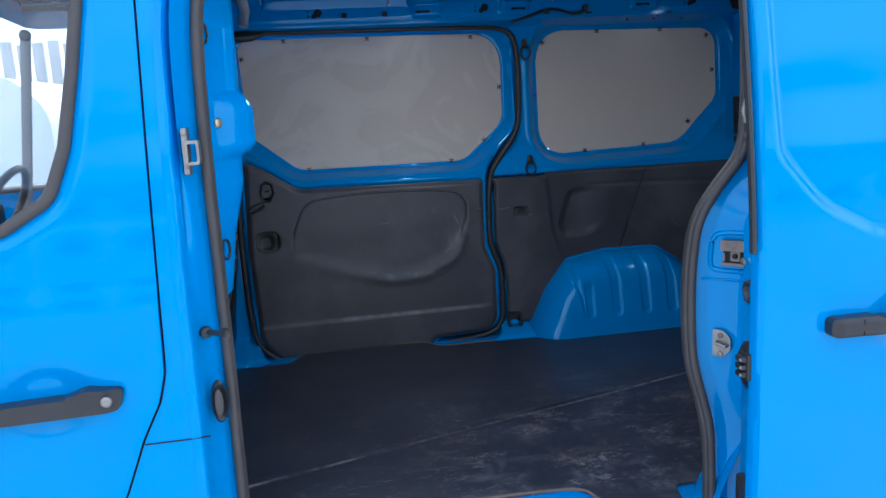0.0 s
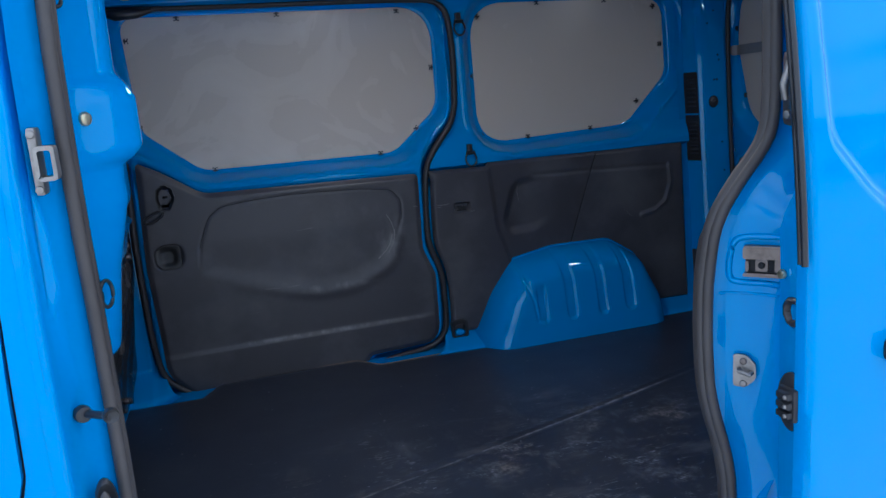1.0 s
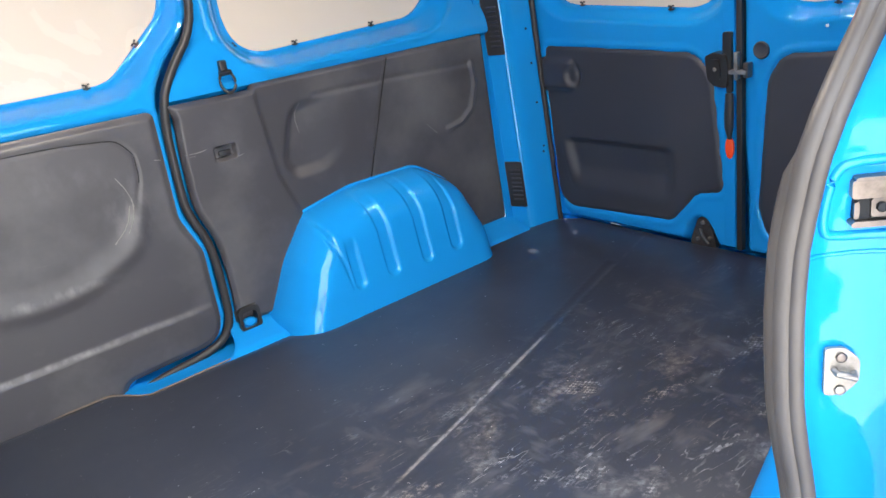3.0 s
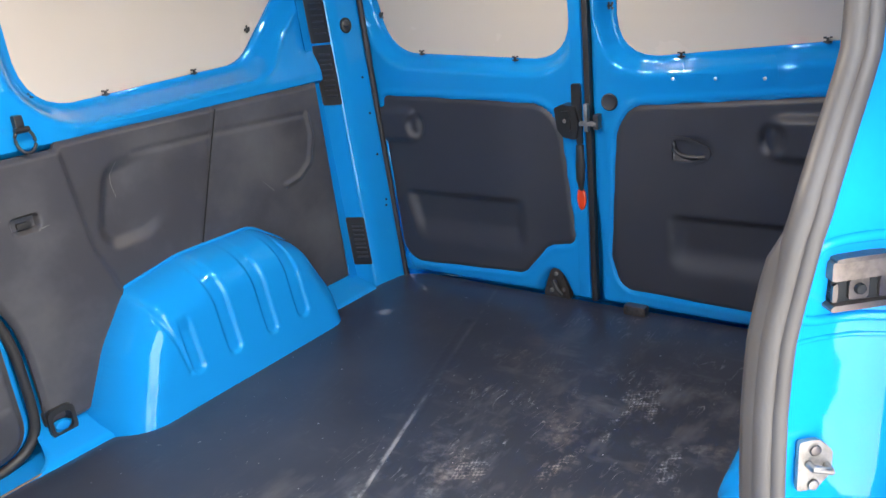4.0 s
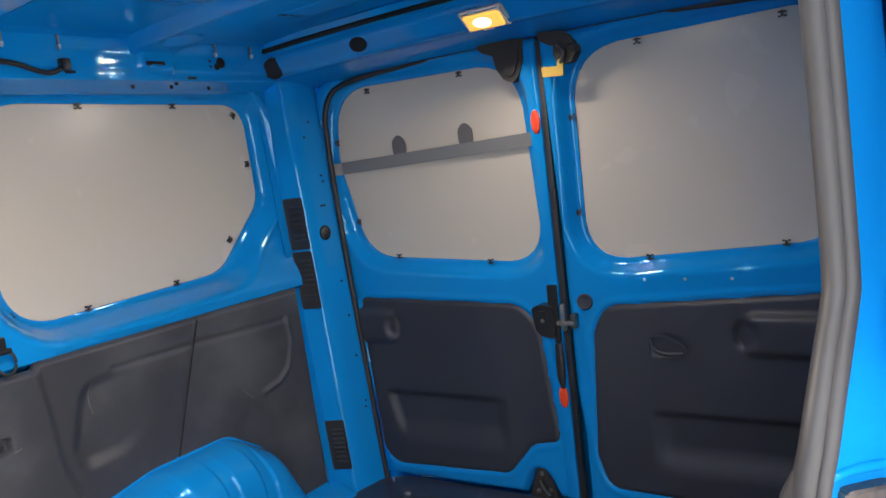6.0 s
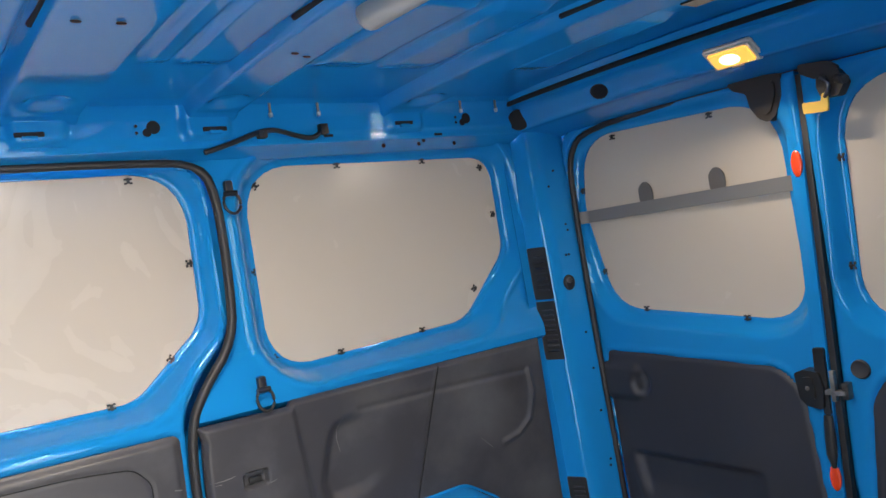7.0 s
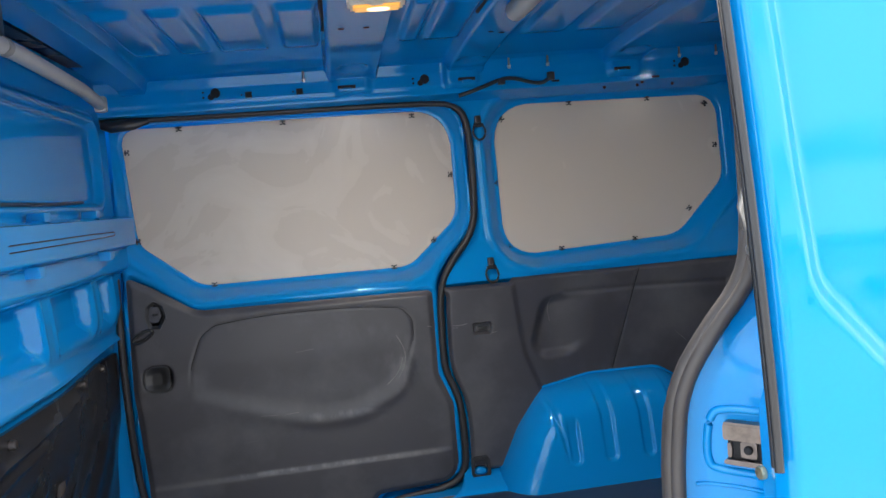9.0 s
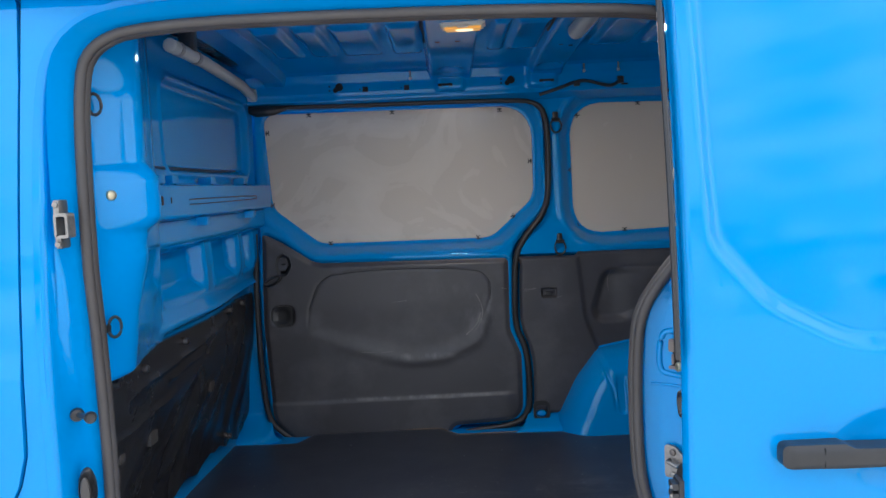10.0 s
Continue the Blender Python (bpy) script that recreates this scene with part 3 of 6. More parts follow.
def quarter_h(u, v):
    d = sd(W2, u, v)
    level = -0.05 + 0.05 * S(1.42, 1.285, v)
    h = -0.10 + (level + 0.10) * S(0.0, 0.05, d)
    h = h + 0.006 * np.exp(-((d - 0.055) / 0.009) ** 2)
    h = h - 0.045 * S(1.270, 1.250, v) * S(0.60, 0.615, v)
    h = h + 0.115 * S(0.605, 0.552, v)
    return h


relief("quarter_sheet", QUARTER, [W2 * 0.985 + np.array([1.7, 1.62]) * 0.015], quarter_h, far, M_BLUE, wall_far, cell=0.0085)

Q_TRIM = np.array([(1.024, 1.262)] + [(p[0] + 0.020, p[2]) for p in seal_line if 0.62 < p[2] < 1.24] + [(1.072, 0.600), (2.172, 0.590), (2.150, 1.268), (1.275, 1.272), (1.262, 1.258)])
ROUND = rpoly([(1.318, 1.03), (1.368, 1.190), (1.49, 1.205), (1.570, 1.180), (1.548, 1.02), (1.46, 0.975), (1.345, 0.970)], [0.05, 0.06, 0.05, 0.05, 0.06, 0.06, 0.05])


def quarter_trim_h(u, v):
    step = np.interp(v, [0.60, 0.86, 1.0, 1.27], [1.36, 1.345, 1.295, 1.268])
    h = 0.014 + 0.012 * S(0.012, -0.012, u - step)
    d = sd(ROUND, u, v)
    h = h - (0.003 + 0.019 * S(1.54, 1.38, u)) * S(0.006, -0.034, d)
    seam = seg_d((1.742, 1.28), (1.590, 0.85), u, v)
    h = h - 0.003 * np.exp(-(seam / 0.0060) ** 2)
    ridge = path_d([(2.080, 1.18), (2.088, 1.11), (2.060, 1.03), (2.01, 0.995), (1.95, 0.984)], u, v)
    h = h + 0.008 * np.exp(-(ridge / 0.009) ** 2)
    crease = path_d([(1.46, 1.202), (1.73, 1.197), (2.07, 1.182)], u, v)
    h = h - 0.004 * np.exp(-(crease / 0.008) ** 2)
    e = sd(Q_TRIM, u, v)
    h = h - 0.012 * S(-0.012, 0.0, e)
    h = h - 0.02 * S(0.003, -0.003, box_d(1.118, 1.180, 1.090, 1.125, 0.008, u, v))
    h = h - 0.02 * S(0.003, -0.003, box_d(1.072, 1.128, 0.588, 0.648, 0.014, u, v))
    return h


relief("quarter_trim", Q_TRIM, [], quarter_trim_h, far, M_TRIM, wall_far, "scuffed black plastic quarter trim", cell=0.0045, thick=0.014)
for pts, wd in (([(1.035, 1.128), (1.075, 1.126), (1.096, 1.130)], 0.0022), ([(1.045, 1.120), (1.060, 1.119)], 0.0016), ([(1.182, 1.088), (1.200, 1.092)], 0.002), ([(1.40, 1.10), (1.392, 1.15), (1.41, 1.19)], 0.0016), ([(1.86, 1.02), (1.90, 0.98)], 0.0014)):
    scuff(wall_far, pts, wd, quarter_trim_h)
tube("trim_seam", [(1.741, FAR - 0.0125, 1.262), (1.700, FAR - 0.0125, 1.150), (1.600, FAR - 0.0125, 0.870)], 0.0022, M_DARK, wall_far, "dark seam between trim halves", sides=6)
block("trim_slot", (1.132, FAR - 0.018, 1.098), (1.166, FAR - 0.008, 1.112), M_BLACK, wall_far, bev=0.003)
relief("loop_frame", rpoly([(1.066, 0.578), (1.134, 0.578), (1.134, 0.655), (1.066, 0.655)], 0.018), [rpoly([(1.076, 0.588), (1.124, 0.588), (1.124, 0.640), (1.076, 0.640)], 0.014)], lambda u, v: 0.038 + 0 * u, far, M_BLACK, wall_far, "black tie-down surround", cell=0.004, thick=0.012)
disc("anchor", (1.100, FAR - 0.016, 0.603), (0, -1, 0), 0.020, 0.014, M_BLUE, wall_far, "blue tie-down anchor", squash=0.6)


# cant rail under the roof
def rail_h(u, v):
    h = -0.055 + 0.070 * S(1.905, 1.935, v) + 0.010 * S(2.0, 2.035, v)
    for x in (0.775, 1.150, 1.735):
        h = h + 0.016 * S(0.012, -0.006, box_d(x - 0.055, x + 0.055, 1.955, 2.06, 0.02, u, v))
    h = h - 0.006 * np.exp(-((v - 1.945) / 0.005) ** 2)
    return h


relief("cant_rail", rpoly([(-0.14, 1.905), (2.19, 1.905), (2.19, 2.05), (-0.14, 2.05)], 0), [], rail_h, far, M_BLUE, wall_far, cell=0.0085)


def dark_plug(parent, at, axis, rad, squash=1.0, roll=0.0, name="hole", sides=14):
    return disc(name, at, axis, rad, 0.0025, M_DARK, parent, "", sides, squash, -0.5, roll)


RAIL_Y = FAR - 0.017
for x in (0.318, 1.016, 1.957):
    dark_plug(wall_far, (x + 0.006, RAIL_Y, 1.984), (0, -1, 0), 0.016)
    dark_plug(wall_far, (x - 0.010, RAIL_Y, 1.972), (0, -1, 0), 0.010)
    for dz in (0.0, 0.016):
        dark_plug(wall_far, (x - 0.034, RAIL_Y, 1.972 + dz), (0, -1, 0), 0.004, sides=8)
for x in (0.430, 0.598):
    block("square_hole", (x - 0.011, RAIL_Y - 0.003, 1.961), (x + 0.011, RAIL_Y, 1.981), M_DARK, wall_far, bev=0.002)
    dark_plug(wall_far, (x - 0.022, RAIL_Y, 1.972), (0, -1, 0), 0.003, sides=8)
for x in (0.755, 1.165, 1.723):
    block("slot", (x - 0.030, RAIL_Y - 0.019, 1.968), (x + 0.030, RAIL_Y - 0.012, 1.979), M_DARK, wall_far, bev=0.003)
    block("slot_lip", (x - 0.016, RAIL_Y - 0.024, 1.961), (x + 0.016, RAIL_Y - 0.014, 1.970), M_BLUE, wall_far, bev=0.003)
for x, z in ((1.482, 1.947), (1.85, 1.938)):
    block("slot", (x - 0.014, RAIL_Y - 0.003, z - 0.003), (x + 0.014, RAIL_Y, z + 0.004), M_DARK, wall_far, bev=0.001)
for x, z in ((1.663, 1.915), (1.786, 1.915), (1.805, 1.925), (1.917, 1.912)):
    dark_plug(wall_far, (x, FAR - 0.002, z), (0, -1, 0), 0.006, sides=10)
for x in (0.615, 1.317, 1.455, 1.938, 2.077):
    tube("hanger_bolt", [(x, FAR - 0.030, 2.035), (x, FAR - 0.030, 2.004)], 0.0035, M_STEEL, wall_far, sides=8)
    disc("bolt_nut", (x, FAR - 0.030, 2.010), (0, 0, -1), 0.006, 0.010, M_ZINC, wall_far, sides=6)
cable = smooth_path([(1.135, FAR - 0.02, 1.918), (1.20, FAR - 0.028, 1.935), (1.285, FAR - 0.03, 1.965), (1.33, FAR - 0.03, 1.966), (1.40, FAR - 0.028, 1.944), (1.435, FAR - 0.028, 1.942), (1.462, FAR - 0.026, 1.962)], 2)
loom = thing("cable_loom", "black taped wiring loom clipped along the cant rail", "cable", (1.3, FAR - 0.03, 1.92))
tube("loom", cable, 0.0065, M_BLACK, loom, sides=8)
block("loom_clip", (1.275, FAR - 0.04, 1.946), (1.298, FAR - 0.018, 1.966), M_BLACK, loom, bev=0.003)
block("loom_plug", (1.452, FAR - 0.038, 1.950), (1.475, FAR - 0.016, 1.978), M_BLACK, loom, bev=0.003)


# front end of the far wall, beside the bulkhead
def front_strip_h(u, v):
    return -0.02 - 0.02 * S(-0.08, -0.06, u) + 0.155 * S(0.635, 0.555, v) * S(0.10, -0.06, u)


relief("front_pillar", rpoly([(-0.30, 0.50), (0.11, 0.50), (0.0, 0.545), (-0.045, 0.62), (-0.065, 1.0), (-0.055, 1.92), (-0.30, 1.92)], [0, 0, 0.03, 0.06, 0.2, 0, 0]), [], front_strip_h, far, M_BLUE, wall_far, cell=0.009)


# lashing rings on the pillar
def lash_ring(x, y, z, label):
    t = thing("lashing_ring", label, "ring", (x, y, z), group="pillar lashing rings")
    block("bracket", (x - 0.012, y - 0.016, z + 0.012), (x + 0.010, y + 0.004, z + 0.052), M_BLACK, t, bev=0.006)
    tube("pivot", [(x - 0.018, y - 0.016, z + 0.018), (x + 0.016, y - 0.016, z + 0.018)], 0.007, M_BLACK, t, sides=8)
    tube("ring", [(x - 0.001 + 0.022 * math.sin(a), y - 0.020 - 0.006 * math.cos(a), z - 0.006 - 0.028 * math.cos(a)) for a in np.linspace(0, 2 * math.pi, 22, endpoint=False)], 0.0038, M_BLACK, t, sides=8, closed=True)
    return t


lash_ring(1.205, 1.842, 1.800, "black steel lashing ring hanging on the upper pillar")
lash_ring(1.200, 1.792, 1.300, "black steel lashing ring hanging above the quarter trim")


# ---- wheel arches ----
ARCH = rpoly([(1.125, 0.40), (1.163, 0.585), (1.245, 0.750), (1.335, 0.868), (1.52, 0.902), (1.78, 0.900), (1.91, 0.815), (1.985, 0.66), (2.02, 0.40)], [0.0, 0.2, 0.2, 0.05, 0.2, 0.09, 0.12, 0.15, 0.0])


def arch_h(u, v):
    d = -sd(ARCH, u, v)
    t = np.clip(d / 0.115, 0, 1)
    top = np.interp(v, [0.55, 0.70, 0.91], [0.200, 0.176, 0.150])
    h = top * np.sqrt(np.clip(1 - (1 - t) ** 2.5, 0, 1)) - 0.006
    # flat shoulder behind a crease that runs down the nose
    nose = path_d([(1.30, 0.90), (1.335, 0.84), (1.375, 0.72), (1.385, 0.645)], u, v)
    h = h - 0.006 * np.exp(-(nose / 0.007) ** 2) + 0.004 * S(1.40, 1.34, u + 0.25 * (v - 0.75)) * S(0.60, 0.66, v)
    # channels pressed over the crown, closed by round ends
    for x0, x1 in ((1.392, 1.428), (1.514, 1.556), (1.652, 1.690), (1.772, 1.816)):
        c, w = (x0 + x1) / 2, (x1 - x0) / 2
        k = path_d([(c, 0.632 + w), (c - 0.004, 0.78), (c - 0.03, 0.95)], u, v) - w
        h = h - 0.0085 * S(0.006, -0.006, k) * S(0.94 if x0 > 1.4 else 0.80, 0.84 if x0 > 1.4 else 0.74, v)
    return h


arch_far = thing("wheel_arch", "glossy blue steel wheel arch with pressed ribs", "wheel arch", (1.55, 1.72, 0.55), group="wheel arches")
relief("arch_shell", np.clip(ARCH, [-9, 0.535], [9, 9]), [], arch_h, far, M_BLUE, arch_far, cell=0.0042, thick=0.01)
tube("flange", [(float(p[0]), FAR - 0.012, float(p[1])) for p in ARCH if 0.60 < p[1]], 0.006, M_BLUE, arch_far, "pressed flange along the trim", sides=6, normal=(0, 1, 0))
arch_near = thing("wheel_arch", "glossy blue steel wheel arch inside the doorway", "wheel arch", (1.55, 0.17, 0.55), group="wheel arches")
relief("arch_shell", np.clip(ARCH, [-9, 0.535], [9, 9]), [], arch_h, lambda u, v, h: (u, 2 * MID - FAR + h + 0.005, v), M_BLUE, arch_near, cell=0.009, thick=0.01, flip=True)


# ---- rear corner post and header ----
def post_place(flip=False):
    s_k = [0.0, 0.035, 0.100, 0.145, 0.26]
    x_k = [2.160, 2.196, 2.222, 2.262, 2.350]
    y_k = [1.812, 1.815, 1.756, 1.734, 1.716]

    def place(u, v, h):
        x = np.interp(u, s_k, x_k) - 0.5 * h
        y = np.interp(u, s_k, y_k) - 0.8 * h + 0.066 * (v - 1.1)
        return x, (2 * MID - y if flip else y), v

    return place


def post_h(u, v):
    return 0.003 * np.exp(-((u - 0.125) / 0.012) ** 2) - 0.010 * S(0.235, 0.26, u)


wall_rear = thing("wall_rear", "blue painted rear frame round the back doors", "wall", (2.3, MID, 0.55), kind="structure")
post_out = rpoly([(0.0, 0.53), (0.26, 0.53), (0.26, 1.96), (0.0, 1.99)], 0)
relief("corner_post", post_out, [], post_h, post_place(), M_BLUE, wall_rear, cell=0.009)
relief("corner_post", post_out, [], post_h, post_place(True), M_BLUE, wall_rear, cell=0.012, flip=True)
FP = post_place()


def post_pt(u, v, h=0.0):
    return Vector([float(c) for c in FP(np.array(u), np.array(v), np.array(h))])


def vent(z0, z1, slats, label):
    t = thing("pillar_vent", label, "vent", tuple(post_pt(0.065, z0)), group="pillar air vents")
    pl = lambda u, v, h: FP(u, v, h)
    relief("frame", rpoly([(0.034, z0), (0.100, z0), (0.100, z1), (0.034, z1)], 0.004), [], lambda u, v: 0.007 + 0 * u, pl, M_BLACK, t, cell=0.006, thick=0.008)
    for k in range(slats):
        z = z0 + 0.03 + (z1 - z0 - 0.06) * k / max(slats - 1, 1)
        a, b = post_pt(0.050, z, 0.010), post_pt(0.088, z, 0.010)
        tube("slat", [a, b], 0.0034, M_REARTRIM, t, sides=6)
    return t


vent(1.385, 1.556, 7, "black plastic air vent with a small catch on the rear post")
vent(1.186, 1.378, 9, "black louvred air vent on the rear post")
vent(0.630, 0.800, 8, "black louvred air vent low on the rear post")
for u, z in ((0.20, 1.62), (0.205, 1.60), (0.175, 1.52), (0.19, 1.52), (0.205, 1.26), (0.21, 1.14), (0.21, 1.0), (0.215, 0.84), (0.21, 0.82), (0.15, 1.75), (0.185, 1.80)):
    p = post_pt(u, z, 0.002)
    dark_plug(wall_rear, p, (-0.5, -0.8, 0), 0.004, sides=8)
p = post_pt(0.165, 1.43, 0.004)
lash = thing("tie_hook", "small black hook plate on the rear post", "hook", tuple(p))
disc("hook_plate", p, (-0.4, -0.85, 0), 0.019, 0.010, M_BLACK, lash, squash=1.3)
disc("hook_eye", p + Vector((-0.006, -0.008, 0.008)), (-0.4, -0.85, 0), 0.010, 0.006, M_DKSTEEL, lash)


def header_place(u, v, h):
    s_k = [0.0, 0.03, 0.09, 0.19, 0.25]
    x = np.interp(v, s_k, [2.125, 2.155, 2.185, 2.290, 2.365]) - 0.6 * h
    z = np.interp(v, s_k, [2.045, 2.005, 1.945, 1.925, 1.912]) - 0.5 * h
    crown = 0.02 * (1 - ((u - MID) / 0.85) ** 2)
    return x, u, z + crown


def header_h(u, v):
    return 0.008 * np.exp(-((v - 0.10) / 0.012) ** 2) - 0.010 * np.exp(-((v - 0.03) / 0.006) ** 2)


relief("rear_header", rpoly([(0.06, 0.0), (1.83, 0.0), (1.83, 0.25), (0.06, 0.25)], 0), [], header_h, header_place, M_BLUE, wall_rear, cell=0.01, flip=True)


def header_pt(u, v, h=0.0):
    return Vector([float(c) for c in header_place(np.array(u), np.array(v), np.array(h))])


tube("header_gap", [header_pt(u, 0.016, 0.002) for u in np.linspace(0.10, 1.80, 24)], 0.008, M_DARK, wall_rear, sides=6)
for u in (1.425, 0.47):
    dark_plug(wall_rear, header_pt(u, 0.062, 0.002), (-0.9, 0, -0.4), 0.032, 0.7, 0.0, "header_hole", 20)
dark_plug(wall_rear, header_pt(1.765, 0.06, 0.012), (-0.7, -0.6, -0.3), 0.034, 1.0, 0.0, "header_hole", 16)
dark_plug(wall_rear, header_pt(0.12, 0.06, 0.012), (-0.7, 0.6, -0.3), 0.034, 1.0, 0.0, "header_hole", 16)
rd = smooth_path([(2.346, 1.676, 0.50), (2.346, 1.687, 0.62), (2.343, 1.722, 1.20), (2.340, 1.744, 1.70), (2.338, 1.735, 1.85), (2.350, 1.66, 1.917), (2.362, 1.2, 1.934), (2.363, MID, 1.938), (2.362, 0.69, 1.934), (2.350, 0.23, 1.917), (2.345, 0.15, 1.86), (2.348, 0.138, 1.70), (2.350, 0.172, 1.20), (2.352, 0.215, 0.62), (2.352, 0.218, 0.50)], 2)
tube("rear_seal", rd, 0.0095, M_SEAL, wall_rear, "black rubber seal round the back doors", sides=8, normal=(1, 0, 0))


# ---- back doors ----
def rear_place(u, v, h):
    return 2.405 - h - 0.025 * np.clip((v - 1.35) / 0.5, 0, 1), u, v


def mirror(poly):
    return np.array([(2 * MID - p[0] - 0.002, p[1]) for p in poly])[::-1]


R_WIN = rpoly([(1.712, 1.895), (1.022, 1.885), (1.008, 1.283), (1.680, 1.322), (1.752, 1.66)], [0.13, 0.14, 0.11, 0.13, 0.25])
R_DOOR = rpoly([(1.775, 1.925), (0.950, 1.93), (0.950, 0.558), (1.03, 0.556), (1.085, 0.672), (1.145, 0.556), (1.675, 0.556), (1.70, 0.66), (1.775, 1.70)], [0.06, 0, 0, 0.01, 0.05, 0.02, 0.05, 0.1, 0.1])
R_TRIM = rpoly([(1.702, 1.192), (1.090, 1.170), (1.035, 1.10), (1.000, 0.745), (1.095, 0.730), (1.190, 0.622), (1.640, 0.604), (1.688, 0.65), (1.708, 1.034), (1.742, 1.040), (1.742, 1.146), (1.705, 1.152)], [0.03, 0.09, 0.1, 0.03, 0.05, 0.05, 0.07, 0.06, 0.01, 0.02, 0.02, 0.01])
L_DOOR = mirror(rpoly([(1.775, 1.925), (0.955, 1.93), (0.955, 0.558), (1.675, 0.556), (1.70, 0.66), (1.775, 1.70)], [0.06, 0, 0.02, 0.05, 0.1, 0.1]))
L_TRIM = mirror(rpoly([(1.690, 1.205), (1.070, 1.168), (1.025, 1.10), (1.000, 0.72), (1.030, 0.622), (1.64, 0.604), (1.69, 0.68), (1.708, 1.034), (1.742, 1.040), (1.742, 1.146), (1.705, 1.152)], [0.03, 0.06, 0.1, 0.06, 0.05, 0.07, 0.08, 0.01, 0.02, 0.02, 0.01]))
L_WIN = mirror(R_WIN)


def rear_sheet_h(win, door, trim):
    def f(u, v):
        d = sd(win, u, v)
        e = sd(door, u, v)
        t = sd(trim, u, v)
        h = 0.042 * S(0.0, 0.045, d)
        h = h - 0.060 * S(0.0, -0.02, t) - 0.02 * S(-0.022, 0.0, e) * S(0.9, 0.75, v) - 0.01 * S(-0.012, 0.0, e)
        return h + 0.004 * np.exp(-((t - 0.012) / 0.006) ** 2)

    return f


def rear_trim_h(trim, right):
    m = (lambda y: y) if right else (lambda y: 2 * MID - 0.002 - y)

    def f(u, v):
        y = m(u)
        e = sd(trim, u, v)
        h = 0.039 + 0.007 * S(0.0, -0.010, e)
        # pocket: steep above, a lit outer wall, a floor that slopes out below
        lean = y + 0.25 * (0.80 - v)
        side = S(1.165, 1.225, y) * S(1.636, 1.596, lean)
        h = h - 0.020 * side * S(0.874, 0.846, v) * S(0.680, 0.775, v)
        h = h + 0.0025 * np.exp(-((lean - 1.640) / 0.007) ** 2) * S(0.86, 0.80, v) * S(0.68, 0.71, v)
        # hinge cover with a scooped end
        k = box_d(1.560 if right else 1.43, 1.79, 1.040, 1.146, 0.045, y, v)
        h = h + 0.014 * S(0.012, -0.014, k)
        q = np.hypot((y - (1.572 if right else 1.442)) / 0.8, v - 1.092)
        h = h - 0.014 * S(0.048, 0.022, q)
        if not right:
            b = np.hypot((y - 1.237) / 1.55, v - 1.054) - 0.036
            h = h - 0.006 * S(0.004, -0.012, b)
        return h

    return f


door_right = thing("rear_door", "closed blue back door with a notched black trim", "door", (2.4, 1.36, 0.57), group="back doors")
relief("inner_sheet", R_DOOR, [R_WIN * 0.985 + np.array([1.38, 1.6]) * 0.015], rear_sheet_h(R_WIN, R_DOOR, R_TRIM), rear_place, M_BLUE, door_right, cell=0.008, flip=True)
relief("trim_panel", R_TRIM, [], rear_trim_h(R_TRIM, True), rear_place, M_REARTRIM, door_right, "black grained plastic trim with a pocket", cell=0.007, flip=True)
door_left = thing("rear_door", "closed blue back door with a full black trim and pull recess", "door", (2.4, 0.53, 0.57), group="back doors")
relief("inner_sheet", L_DOOR, [L_WIN * 0.985 + np.array([0.51, 1.6]) * 0.015], rear_sheet_h(L_WIN, L_DOOR, L_TRIM), rear_place, M_BLUE, door_left, cell=0.008, flip=True)
relief("trim_panel", L_TRIM, [], rear_trim_h(L_TRIM, False), rear_place, M_REARTRIM, door_left, "black grained plastic trim with a pocket and pull", cell=0.007, flip=True)
PULL = rpoly([(0.712, 1.090), (0.655, 1.088), (0.596, 1.058), (0.600, 1.030), (0.650, 1.014), (0.712, 1.016)], [0.012, 0.03, 0.02, 0.02, 0.03, 0.012])
pull_frame = relief("pull_frame", PULL, [PULL * 0.80 + np.array([0.658, 1.052]) * 0.20], lambda u, v: 0.050 + 0 * u, rear_place, M_REARTRIM, door_left, "black oval frame of the inner pull", cell=0.004, thick=0.012, flip=True)
tube("pull_lever", smooth_path([(2.359, 0.698, 1.076), (2.356, 0.690, 1.046), (2.356, 0.66, 1.034), (2.360, 0.612, 1.036)], 2), 0.006, M_REARTRIM, pull_frame, sides=8)
panel3 = thing("window_panel", "grey-white board blanking a back door window, taped across", "panel", (2.4, 1.38, 1.29), group="window blanking boards")
board3 = relief("board", R_WIN * 1.015 - np.array([1.38, 1.6]) * 0.015, [], flat_h(-0.005), rear_place, M_PANEL, panel3, cell=0.02, thick=0.006, flip=True)
panel4 = thing("window_panel", "grey-white board blanking a back door window", "panel", (2.4, 0.51, 1.29), group="window blanking boards")
board4 = relief("board", L_WIN * 1.015 - np.array([0.51, 1.6]) * 0.015, [], flat_h(-0.005), rear_place, M_PANEL, panel4, cell=0.02, thick=0.006, flip=True)
for y, z, a in ((1.572, 1.878, 0), (1.218, 1.877, 0), (1.735, 1.72, 90), (1.696, 1.447, 90), (1.543, 1.318, 180), (1.194, 1.292, 180)):
    clip_at(board3, 2.398 - 0.025 * max(0, (z - 1.35) / 0.5), y, z, radians(a), (-1, 0, 0))
    clip_at(board4, 2.398 - 0.025 * max(0, (z - 1.35) / 0.5), 2 * MID - 0.006 - y, z, radians(-a), (-1, 0, 0))
for y, z in ((0.880, 1.70), (0.884, 1.432)):
    clip_at(board4, 2.385, y, z, radians(90), (-1, 0, 0))

